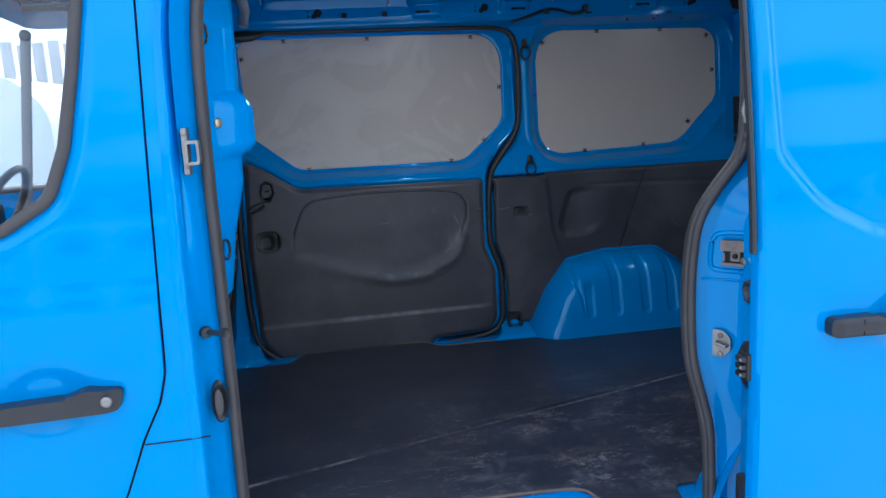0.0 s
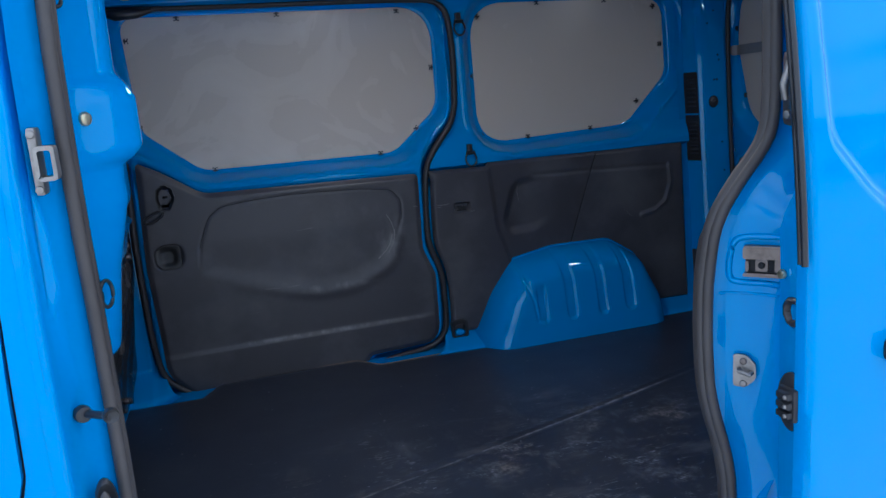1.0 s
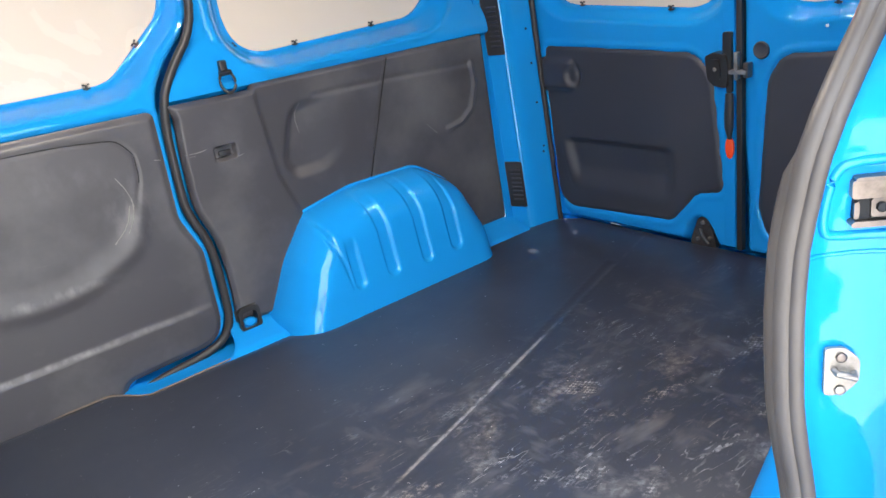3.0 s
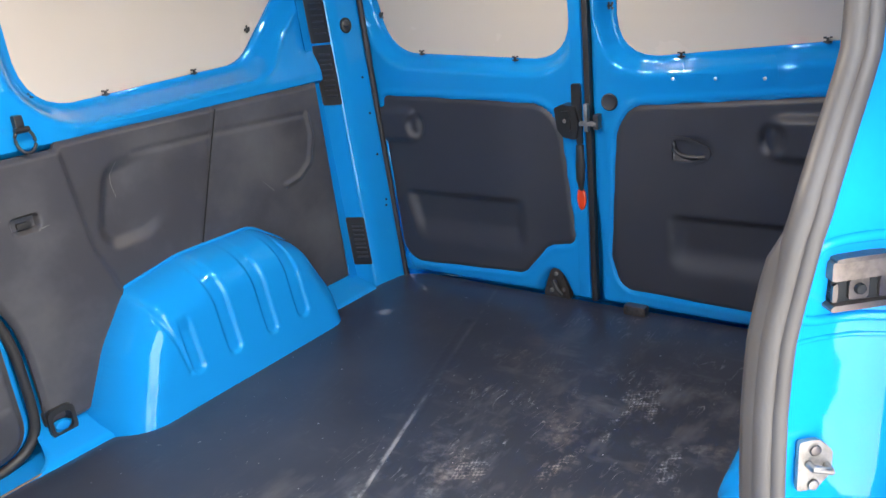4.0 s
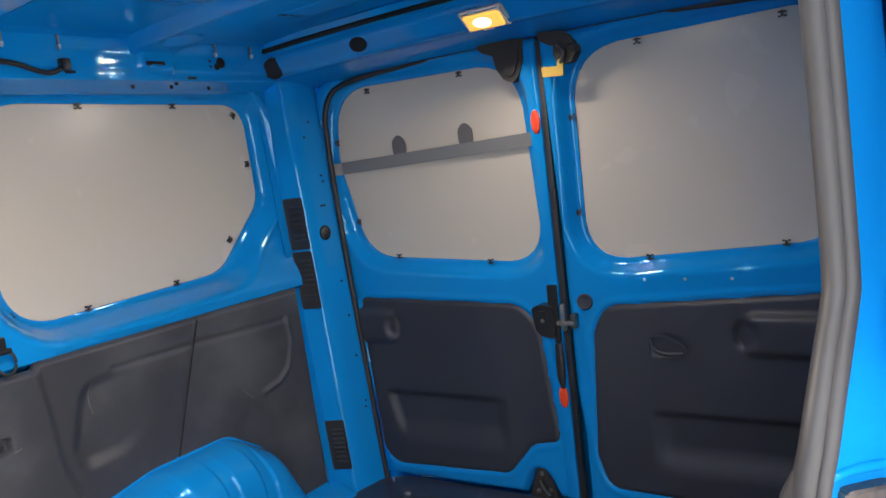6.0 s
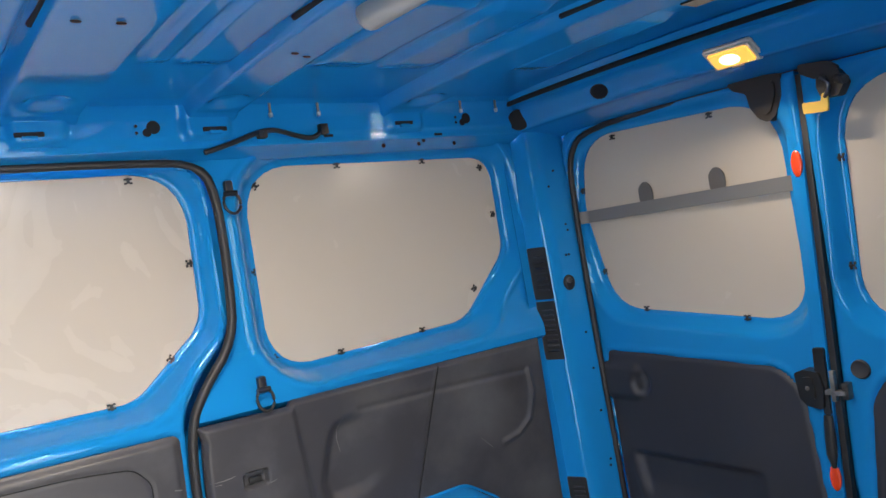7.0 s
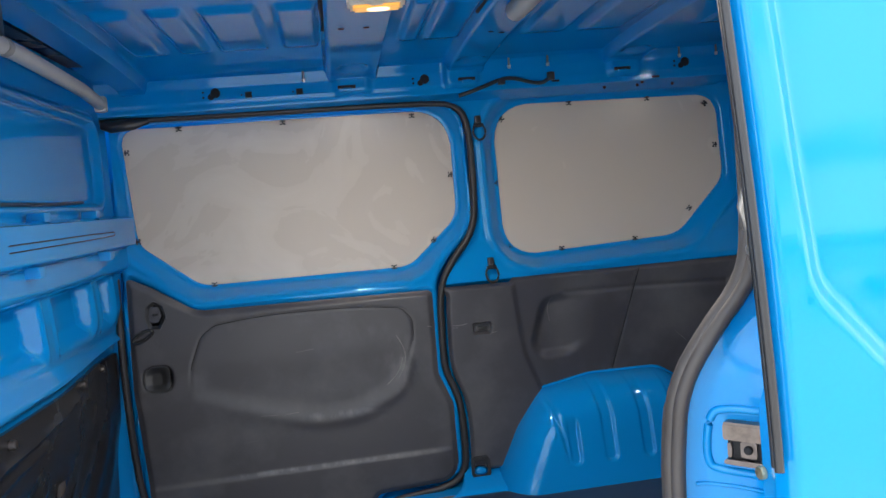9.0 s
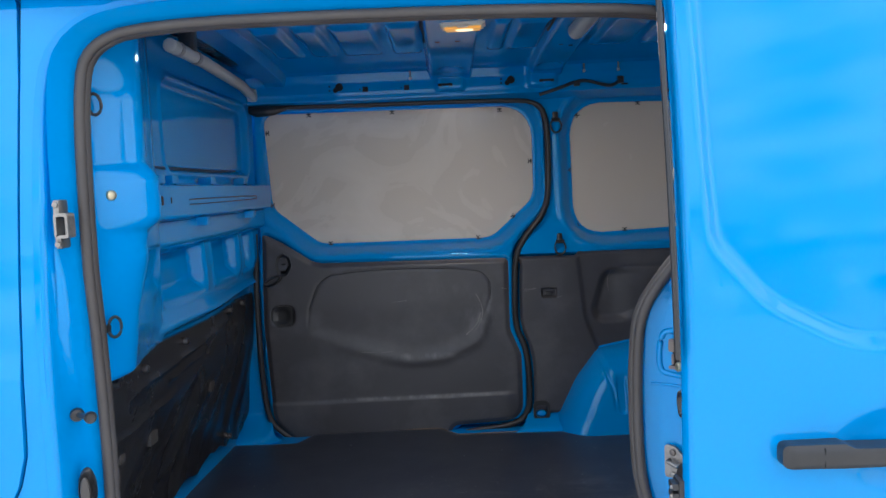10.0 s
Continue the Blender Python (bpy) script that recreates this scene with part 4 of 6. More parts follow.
# tape with two pads stuck across one board
tape = thing("tape_strip", "grey strip with two rounded pads stuck across the board", "tape", (2.37, 1.38, 1.63))
relief("strip", rpoly([(1.752, 1.652), (1.004, 1.674), (1.004, 1.634), (1.752, 1.612)], 0.004), [], lambda u, v: 0.006 + 0.024 * S(1.735, 1.752, u), rear_place, M_TAPE, tape, cell=0.008, thick=0.003, flip=True)
for y, z in ((1.482, 1.655), (1.228, 1.664)):
    relief("pad", rpoly([(y - 0.026, z - 0.01), (y + 0.026, z - 0.01), (y + 0.026, z + 0.045), (y, z + 0.07), (y - 0.026, z + 0.045)], 0.024), [], lambda u, v: 0.005 + 0 * u, rear_place, M_PAD, tape, cell=0.005, thick=0.003, flip=True)

# gap, latch and reflectors where the doors meet
block("meeting_strip", (2.352, 0.934, 0.57), (2.375, 0.952, 1.92), M_SEAL, door_left, "black rubber strip where the doors meet", bev=0.004)
block("meeting_flange", (2.345, 0.952, 0.58), (2.372, 0.990, 1.92), M_BLUE, door_right, bev=0.008)
latch = thing("door_latch", "black latch with steel tongue where the back doors meet", "latch", (2.34, 0.965, 1.08))
def flat_part(nm, pts, r, x, mat, parent, label="", thick=0.03):
    """A plate with a shaped outline that faces the load space at depth x."""
    return relief(nm, rpoly(pts, r), [], lambda u, v: 0 * u, lambda u, v, h: (x - h, u, v), mat, parent, label, cell=0.004, thick=thick, flip=True)


body = flat_part("body", [(1.028, 1.100), (1.036, 1.165), (1.010, 1.176), (0.972, 1.170), (0.962, 1.130), (0.968, 1.075), (1.010, 1.082)], 0.008, 2.326, M_BLACK, latch, thick=0.035)
flat_part("cheek", [(1.016, 1.104), (1.020, 1.155), (0.986, 1.160), (0.982, 1.098)], 0.010, 2.320, M_BLACK, body, thick=0.012)
flat_part("arm", [(0.985, 1.165), (0.984, 1.232), (0.956, 1.232), (0.956, 1.060), (0.972, 1.060)], 0.006, 2.336, M_BLACK, latch, thick=0.02)
block("tongue", (2.322, 0.905, 1.116), (2.346, 0.958, 1.128), M_STEEL, latch, "dull steel tongue", bev=0.003)
block("keeper", (2.326, 0.900, 1.106), (2.352, 0.916, 1.148), M_DKSTEEL, latch, bev=0.003)
block("keeper_loop", (2.322, 0.930, 1.100), (2.338, 0.942, 1.178), M_STEEL, latch, bev=0.003)
disc("latch_bolt", (2.321, 1.000, 1.130), (-1, 0, 0), 0.006, 0.004, M_STEEL, body, sides=8)
tube("lever", [(2.334, 0.962, 1.060), (2.331, 0.961, 1.000), (2.332, 0.963, 0.960), (2.338, 0.965, 0.925)], [0.012, 0.015, 0.014, 0.006], M_BLACK, latch, sides=10, squash=(1.0, 0.7))
for z in (0.897, 1.700):
    t = thing("reflector", "small upright orange reflector on the door edge", "reflector", (2.345, 0.968, z), group="door edge reflectors")
    disc("lens", (2.346, 0.968, z), (-1, 0, 0), 0.0145, 0.006, M_ORANGE, t, squash=2.35)
disc("grommet", (2.362, 0.880, 1.178), (-1, 0, 0), 0.024, 0.006, M_REARTRIM, door_left, "round black rubber grommet", dome=-1.0)
upper = thing("upper_latch", "dark steel upper latch with a yellow tag", "latch", (2.34, 0.9, 1.85))
flat_part("strike", [(1.136, 1.936), (1.060, 1.942), (0.979, 1.932), (0.982, 1.876), (1.002, 1.830), (1.024, 1.815), (1.050, 1.830), (1.071, 1.862), (1.078, 1.900), (1.112, 1.914)], [0.010, 0.01, 0.008, 0.02, 0.016, 0.016, 0.016, 0.02, 0.012, 0.012], 2.335, M_DKGREASE, upper, "dark steel strike", thick=0.03)
flat_part("strike_rim", [(1.066, 1.922), (0.994, 1.918), (0.996, 1.880), (1.012, 1.842), (1.028, 1.834), (1.052, 1.856)], 0.014, 2.329, M_DKGREASE, upper, thick=0.012)
flat_part("bracket", [(0.930, 1.940), (0.858, 1.932), (0.826, 1.912), (0.842, 1.892), (0.892, 1.896), (0.926, 1.916)], 0.010, 2.328, M_DKGREASE, upper, thick=0.02)
flat_part("housing", [(0.880, 1.905), (0.826, 1.908), (0.815, 1.872), (0.832, 1.844), (0.872, 1.844), (0.882, 1.870)], 0.010, 2.318, M_DKGREASE, upper, thick=0.035)
tube("pin", [(2.322, 0.832, 1.884), (2.306, 0.806, 1.876)], 0.011, M_DKSTEEL, upper, sides=10)
tube("claw", smooth_path([(2.314, 0.866, 1.895), (2.308, 0.848, 1.880), (2.310, 0.850, 1.858), (2.316, 0.862, 1.846)], 1), 0.006, M_DKSTEEL, upper, sides=8)
flat_part("tag", [(0.919, 1.843), (0.872, 1.838), (0.868, 1.856), (0.853, 1.856), (0.857, 1.812), (0.917, 1.815)], 0.004, 2.312, M_YELLOW, upper, "yellow plastic tag", thick=0.008)
low = thing("lower_latch", "black steel lower latch in the door notch", "latch", (2.34, 1.09, 0.55))
foot_plate = flat_part("plate", [(1.136, 0.545), (1.036, 0.545), (1.048, 0.592), (1.066, 0.640), (1.085, 0.655), (1.104, 0.640), (1.122, 0.592)], 0.012, 2.378, M_DKSTEEL, low, "dark greased steel plate", thick=0.02)
tube("catch", [(2.366, 1.062, 0.566), (2.362, 1.080, 0.590), (2.368, 1.090, 0.612)], 0.008, M_BLACK, low, sides=8)
for y, z in ((1.062, 0.580), (1.104, 0.572), (1.086, 0.630)):
    disc("catch_bolt", (2.378, y, z), (-1, 0, 0), 0.007, 0.006, M_STEEL, foot_plate, sides=8)
low2 = thing("lower_keeper", "black keeper plate at the foot of the back door", "latch", (2.34, 0.82, 0.55))
block("plate", (2.335, 0.775, 0.549), (2.372, 0.845, 0.582), M_DKSTEEL, low2, bev=0.01)
plate_l = thing("bracket_plate", "blue pressed bracket below the back door window", "bracket", (2.36, 0.58, 1.22))
PLATE = rpoly([(0.728, 1.225), (0.728, 1.268), (0.714, 1.290), (0.690, 1.290), (0.677, 1.270), (0.672, 1.252), (0.500, 1.252), (0.496, 1.272), (0.482, 1.292), (0.455, 1.292), (0.441, 1.270), (0.440, 1.227)], [0.006, 0.012, 0.012, 0.012, 0.012, 0.006, 0.006, 0.012, 0.012, 0.012, 0.012, 0.006])
left_sheet_h = rear_sheet_h(L_WIN, L_DOOR, L_TRIM)
pressing = relief("pressing", PLATE, [], lambda u, v: left_sheet_h(u, v) + 0.0016, rear_place, M_BLUE, plate_l, cell=0.005, thick=0.004, flip=True)
for y in (0.47, 0.59, 0.70):
    disc("bolt", (2.3625, y, 1.240), (-1, 0, 0), 0.0045, 0.004, M_ZINC, pressing, sides=8)


# ---- roof ----
RIBS = ((0.02, 0.10), (0.70, 0.855), (1.105, 1.225), (1.665, 1.80))


def roof_place(u, v, h):
    return u, v, 2.040 + 0.032 * (1 - ((v - MID) / 0.85) ** 2) - h


def roof_h(u, v):
    h = 0 * u
    for a, b in RIBS:
        h = np.maximum(h, 0.034 * S(a - 0.016, a, u) * S(b + 0.016, b, u))
    rib = h / 0.034
    # pads pressed down between the ribs: steep at the centre line and sides, fading outwards
    for x0, x1 in ((0.155, 0.245), (0.285, 0.362), (0.400, 0.532), (0.576, 0.674), (0.912, 0.965), (0.985, 1.088), (1.285, 1.42), (1.47, 1.60), (1.86, 1.98)):
        side = S(x0 - 0.006, x0 + 0.009, u) * S(x1 + 0.006, x1 - 0.009, u)
        for y in (v, 2 * MID - v):
            h = h + 0.015 * side * S(0.992, 1.034, y) * S(1.50, 1.40, y) * (1 - rib)
    for a, b in RIBS[1:]:
        c = (a + b) / 2
        for y in (1.66, 2 * MID - 1.66):
            h = h - 0.016 * S(0.055, 0.02, np.hypot(u - c, (v - y) * 0.8)) * rib
    edge = np.abs(v - MID)
    return h + 0.015 * S(0.80, 0.86, edge)


ceiling = relief("ceiling", rpoly([(-0.16, 0.06), (2.16, 0.06), (2.16, 1.83), (-0.16, 1.83)], 0), [], roof_h, roof_place, M_BLUE, None, cell=0.0072, flip=True)
tagged(ceiling, "glossy blue pressed steel roof skin with cross ribs", "ceiling", kind="structure")


def roof_pt(x, y, h=0.0):
    return Vector([float(c) for c in roof_place(np.array(x), np.array(y), np.array(h))])


def lamp(name, centre, m, label):
    """A rectangular courtesy lamp that is switched on."""
    t = thing("interior_light", label, "lamp", tuple(centre), group="load space lamps")

    def box(nm, lo, hi, mat, bev, lab="", under=None):
        bm = bmesh.new()
        bmesh.ops.create_cube(bm, size=1.0)
        lo, hi = Vector(lo), Vector(hi)
        for v in bm.verts:
            v.co = Vector([l + (c + 0.5) * (h - l) for c, l, h in zip(v.co, lo, hi)])
        bmesh.ops.bevel(bm, geom=bm.edges[:], offset=bev, segments=2, affect="EDGES")
        bmesh.ops.transform(bm, matrix=Matrix.Translation(centre) @ m, verts=bm.verts)
        return part(nm, bm, mat, under or t, lab)

    housing = box("housing", (-0.066, -0.036, -0.012), (0.066, 0.036, 0.006), M_LAMPBODY, 0.006, "pale plastic surround")
    lens = box("lens", (-0.054, -0.026, 0.002), (0.054, 0.026, 0.012), M_LENS, 0.004, "glowing amber lens")
    disc("bulb", Vector(centre) + (m @ Vector((0.004, 0.0, 0.0105))), m @ Vector((0, 0, 1)), 0.027, 0.003, M_BULB, lens, "", 20, 0.66)
    box("switch", (-0.016, 0.024, 0.004), (0.016, 0.033, 0.010), M_LAMPBODY, 0.002, "", housing)
    return t


M_LAMPBODY = mat_base("lamp_surround", (0.72, 0.66, 0.56), 0.4)[0]
lamp("front", roof_pt(0.812, 0.90, 0.040), Matrix.Rotation(radians(180), 4, "X") @ Matrix.Rotation(radians(4), 4, "Z"), "lit amber courtesy lamp on the roof rib")
lamp("rear", header_pt(0.997, 0.072, 0.012), Matrix.Rotation(radians(90), 4, "Z") @ Matrix.Rotation(radians(-142), 4, "X"), "lit amber courtesy lamp on the rear header")
for at, to in ((roof_pt(0.812, 0.90, 0.058), (0.812, 0.90, 0.5)), (header_pt(0.997, 0.072, 0.034), (1.55, 0.95, 0.9))):
    pl = bpy.data.lights.new("lamp_glow", "AREA")
    pl.shape, pl.size, pl.size_y = "RECTANGLE", 0.10, 0.05
    pl.energy, pl.color = (2.3 if at.x < 1.5 else 0.5), (1.0, 0.87, 0.72)
    lo = new("lamp_glow", pl)
    lo.matrix_world = look(at, to)

# strip holder tube and slots on the roof ribs
strip = thing("roof_tube", "short grey plastic tube fixed across the roof rib", "tube", (1.18, 0.9, 2.0))
tube("tube", [(1.163, 1.010, 2.024), (1.165, 0.55, 2.026)], 0.026, M_GREYPLASTIC, strip, sides=14)
disc("end_cap", (1.163, 1.011, 2.024), (0, 1, 0), 0.025, 0.008, M_GREYPLASTIC, strip)
pole = thing("load_pole", "grey plastic tube along the top of the bulkhead", "tube", (0.08, 0.9, 1.93))
pole_pts = [(0.092, 0.478, 1.934), (0.090, 0.75, 1.936), (0.072, 1.2, 1.931), (0.048, 1.45, 1.925)]
tube("tube", pole_pts, 0.017, M_GREYPLASTIC, pole, sides=14)
disc("end_cap", (0.092, 0.480, 1.934), (0.05, -1, 0), 0.017, 0.008, M_GREYPLASTIC, pole)
for py in (0.52, 0.66):
    tube("pole_band", [(0.092, py, 1.935), (0.092, py + 0.02, 1.935)], 0.0185, M_TAPE, pole, sides=14)
block("pole_clip", (0.07, 0.60, 1.945), (0.11, 0.64, 2.05), M_BLACK, pole, bev=0.006)
block("pole_foot", (0.030, 1.438, 1.903), (0.064, 1.468, 1.950), M_GREYPLASTIC, pole, bev=0.01)
for a, b in ((0.735, 1.15), (0.80, 1.15), (1.155, 1.28), (1.19, 1.30)):
    dark_plug(ceiling, roof_pt(a, b, 0.036), (0, 0, -1), 0.008, 0.5, sides=10)
for x, y in ((1.26, 0.86), (1.93, 0.86)):
    block("roof_slot", roof_pt(x, y, 0.006) - Vector((0.028, 0.075, 0.004)), roof_pt(x, y, 0.006) + Vector((0.028, 0.075, 0.0)), M_DARK, ceiling, bev=0.0)
for (x0, y0), (x1, y1) in (((1.095, 1.15), (1.095, 0.72)), ((1.655, 1.05), (1.655, 0.6)), ((0.69, 1.25), (0.69, 0.8))):
    tube("sealant_bead", [roof_pt(x0 + 0.003 * math.sin(7 * k), y0 + (y1 - y0) * k / 12, 0.012) for k in range(13)], 0.006, M_DARK, ceiling, sides=6)


# ---- floor, mat and sill ----
floor_outline = rpoly([(-0.30, 0.06), (2.42, 0.06), (2.42, 1.86), (-0.30, 1.86)], 0)
STEP = rpoly([(0.02, -0.05), (0.92, -0.05), (0.92, 0.335), (0.02, 0.335)], [0, 0, 0.05, 0.05])
floor = relief("floor", floor_outline, [STEP], lambda u, v: 0 * u, lambda u, v, h: (u, v, 0.540 + h), M_BLUE, None, cell=0.03, thick=0.03)
tagged(floor, "blue steel load floor under the rubber mat", "floor", kind="structure")
MAT = rpoly([(-0.205, 0.34), (0.885, 0.325), (0.925, 0.27), (0.93, 0.115), (1.12, 0.115), (1.145, 0.27), (2.0, 0.27), (2.02, 0.13), (2.34, 0.16), (2.386, 0.24), (2.386, 1.05), (2.384, 1.13), (2.386, 1.62), (2.33, 1.70), (1.99, 1.72), (1.955, 1.645), (1.27, 1.610), (1.17, 1.685), (0.74, 1.690), (0.68, 1.782), (0.15, 1.782), (0.09, 1.668), (-0.212, 1.666)],
            [0.02, 0.05, 0.02, 0.01, 0.02, 0.02, 0.01, 0.02, 0.02, 0.05, 0.01, 0.01, 0.03, 0.02, 0.02, 0.03, 0.06, 0.02, 0.02, 0.02, 0.02, 0.02, 0.02])


def mat_h(u, v):
    h = 0.0015 * np.sin(5 * u + 2 * v) * np.sin(4 * v + 1)
    line = path_d([(-0.1, 0.53), (0.19, 0.622), (0.70, 0.79), (1.08, 0.905), (1.46, 1.02), (2.10, 1.24)], u, v)
    h = h - 0.004 * np.exp(-(line / 0.007) ** 2) + 0.002 * np.exp(-((line - 0.012) / 0.006) ** 2)
    return h - 0.004 * S(-0.02, 0.0, sd(MAT, u, v))


mat = thing("floor_mat", "scuffed black rubber mat covering the load floor", "mat", (1.1, 0.9, 0.545))
relief("mat", MAT, [], mat_h, lambda u, v, h: (u, v, 0.554 + h), M_MAT, mat, cell=0.012, thick=0.010)
edge_pts = [Vector((p[0], p[1], 0.549 + 0.001 * math.sin(9 * i))) for i, p in enumerate(smooth_path([(0.30, 0.331), (0.60, 0.327), (0.885, 0.322), (0.922, 0.27), (0.928, 0.13)], 2))]
tube("frayed_edge", edge_pts, 0.0045, M_RUST, mat, "frayed brown edge", sides=6)
edge_pts = [Vector((x, 1.781 - 0.092 * float(S(0.66, 0.76, x)) - 0.003 * math.sin(11 * x), 0.554)) for x in np.linspace(0.36, 1.0, 40)]
tube("frayed_edge", edge_pts, 0.0028, M_RUST, mat, sides=6)
sill = thing("door_step", "blue painted step in the side doorway", "step", (0.5, 0.15, 0.38), kind="structure")
relief("tread", rpoly([(0.0, 0.0), (0.95, 0.0), (0.95, 0.345), (0.0, 0.345)], 0), [], lambda u, v: 0 * u, lambda u, v, h: (u, v, 0.40 + h), M_BLUE, sill, cell=0.05)
relief("riser", rpoly([(0.0, 0.40), (0.95, 0.40), (0.95, 0.545), (0.0, 0.545)], 0), [], lambda u, v: 0 * u, lambda u, v, h: (u, 0.338 - h, v), M_BLUE, sill, cell=0.05)
relief("riser", rpoly([(0.0, 0.40), (0.345, 0.40), (0.345, 0.545), (0.0, 0.545)], 0), [], lambda u, v: 0 * u, lambda u, v, h: (0.922 - h, u, v), M_BLUE, sill, cell=0.05, flip=True)
relief("sill_ramp", rpoly([(0.90, 0.0), (1.20, 0.0), (1.20, 0.13), (0.90, 0.13)], 0), [], lambda u, v: -0.06 * S(0.10, 0.0, v), lambda u, v, h: (u, v, 0.545 + h), M_BLUE, sill, cell=0.02)


# ---- bulkhead ----
def bulk_place(u, v, h):
    return -0.055 + h, u, v


def low_base(u, v):
    """The leaning lower face of the bulkhead, upright at its far end."""
    far_end = S(1.0, 1.75, u)
    return (0.030 - 0.142 * S(1.19, 0.60, v)) * (1 - far_end) + (-0.030 - 0.050 * S(1.1, 0.57, v)) * far_end


def bulk_h(u, v):
    h = 0 * u
    # shallow framed field at the top, with a rolled rim
    f = box_d(0.80, 1.74, 1.650, 1.905, 0.05, u, v)
    h = h - 0.022 * S(0.008, -0.012, f) + 0.006 * np.exp(-((f - 0.014) / 0.008) ** 2)
    # cross rail with a ledge under it
    out = S(0.30, 0.52, u)
    h = h + 0.062 * S(1.502, 1.514, v) * S(1.612, 1.602, v) * out
    h = h + 0.030 * S(1.415, 1.440, v) * S(1.514, 1.502, v) * S(0.40, 0.55, u)
    # pressed hollows: steep above and at the sides, sloping below
    for y0, y1 in ((0.36, 0.585), (0.700, 1.085), (1.190, 1.50), (1.585, 1.72)):
        lean = (v - 1.36) * 0.18
        w = u + lean
        h = h - 0.050 * S(y0 - 0.012, y0 + 0.014, w) * S(y1 + 0.012, y1 - 0.014, w) * S(1.426, 1.404, v) * S(1.252, 1.312, v)
        c = np.abs(w - (y0 + y1) / 2) - (y1 - y0) / 2
        h = h + 0.005 * np.exp(-((c - 0.018) / 0.008) ** 2) * S(1.43, 1.40, v) * S(1.25, 1.28, v)
    # toe that rolls out above the lining, and the foot that falls away
    w = v + 0.03 * S(0.6, 1.7, u)
    h = h + 0.026 * S(1.262, 1.222, w) + 0.008 * np.exp(-((w - 1.215) / 0.010) ** 2) - 0.012 * S(1.205, 1.185, w)
    h = h - 0.030 * S(1.0, 1.75, u) * S(1.32, 1.20, v)
    low = S(1.205, 1.185, v)
    h = h * (1 - low) + (low_base(u, v) - 0.016) * low
    # near post: a column with a crest towards the doorway, a box at the rail and a shallow pocket
    crest = np.interp(v, [1.16, 1.25, 1.33, 1.40, 1.445, 1.475, 1.500, 1.512, 1.528, 1.605, 1.625, 1.645, 2.05], [0.100, 0.114, 0.125, 0.142, 0.153, 0.152, 0.155, 0.174, 0.188, 0.188, 0.178, 0.162, 0.166])
    near = 0.084 + (crest - 0.084) * S(0.10, 0.225, u)
    back = crest * np.clip((0.80 - u) / 0.568, 0, 1) ** 1.3
    high = S(1.155, 1.20, v)
    h = np.where(u < 0.232, near * high + h * (1 - high), np.where(u < 0.80, np.maximum(h, (back - 0.06 * S(0.62, 0.80, u)) * high + h * (1 - high)), h))
    h = h - 0.008 * S(0.005, -0.005, box_d(0.124, 0.196, 1.632, 1.785, 0.012, u, v))
    h = h - 0.008 * np.exp(-((u - 0.56) / 0.010) ** 2) * S(1.60, 1.63, v)
    return h


bulkhead = thing("bulkhead", "blue pressed steel bulkhead behind the cab", "wall", (-0.05, 0.95, 0.55), kind="structure")
relief("upper_sheet", rpoly([(0.118, 1.165), (1.84, 1.165), (1.84, 2.05), (0.118, 2.05)], 0), [], bulk_h, bulk_place, M_BLUE, bulkhead, cell=0.0062, thick=0.07)
relief("lower_sheet", rpoly([(0.118, 0.53), (1.84, 0.53), (1.84, 1.175), (0.118, 1.175)], 0), [], lambda u, v: bulk_h(u, v) - 0.006, bulk_place, M_BLUE, bulkhead, cell=0.012, thick=0.05)


def lining_h(u, v):
    h = low_base(u, v)
    for p, w, k in (([(0.40, 1.100), (0.80, 1.118), (1.24, 1.138)], 0.011, 0.012), ([(0.68, 1.068), (0.98, 1.086)], 0.007, 0.007), ([(0.20, 0.985), (0.45, 1.000), (0.74, 1.012)], 0.009, 0.010), ([(1.38, 1.10), (1.47, 1.08), (1.46, 1.02)], 0.009, 0.008), ([(0.60, 0.80), (0.72, 0.86), (0.80, 0.95)], 0.010, -0.008), ([(0.70, 0.78), (0.82, 0.86), (0.88, 0.95)], 0.010, -0.010), ([(1.0, 0.78), (1.03, 0.90), (1.00, 0.97)], 0.016, 0.010)):
        h = h + k * np.exp(-(path_d(p, u, v) / w) ** 2)
    h = h + 0.005 * np.sin(17 * u + 6 * v) * np.sin(9 * v) * S(1.10, 0.95, v) + 0.003 * np.sin(41 * u - 23 * v) * S(1.0, 0.9, v)
    h = h - 0.009 * S(0.03, -0.02, box_d(0.76, 0.98, 0.79, 0.99, 0.05, u - 0.3 * (v - 0.9), v))
    return h


lining = relief("lining", rpoly([(0.125, 0.60), (0.60, 0.605), (0.95, 0.612), (1.10, 0.630), (1.20, 0.612), (1.32, 0.640), (1.38, 0.622), (1.42, 0.634), (1.48, 0.612), (1.53, 0.626), (1.60, 0.598), (1.70, 0.606), (1.79, 0.66), (1.80, 0.80), (1.815, 0.92), (1.79, 1.05), (1.81, 1.10), (1.80, 1.160), (0.125, 1.200)], 0.010), [rpoly([(y, z), (y + 0.030, z + 0.002), (y + 0.030 + k, z + 0.062), (y + 0.004 + k, z + 0.060)], 0.006) for y, z, k in ((0.96, 0.815, 0.030), (1.04, 0.822, 0.032), (1.14, 0.830, 0.036), (1.25, 0.835, 0.036))], lining_h, bulk_place, M_LINING, bulkhead, "black moulded lining with bolts", cell=0.010)
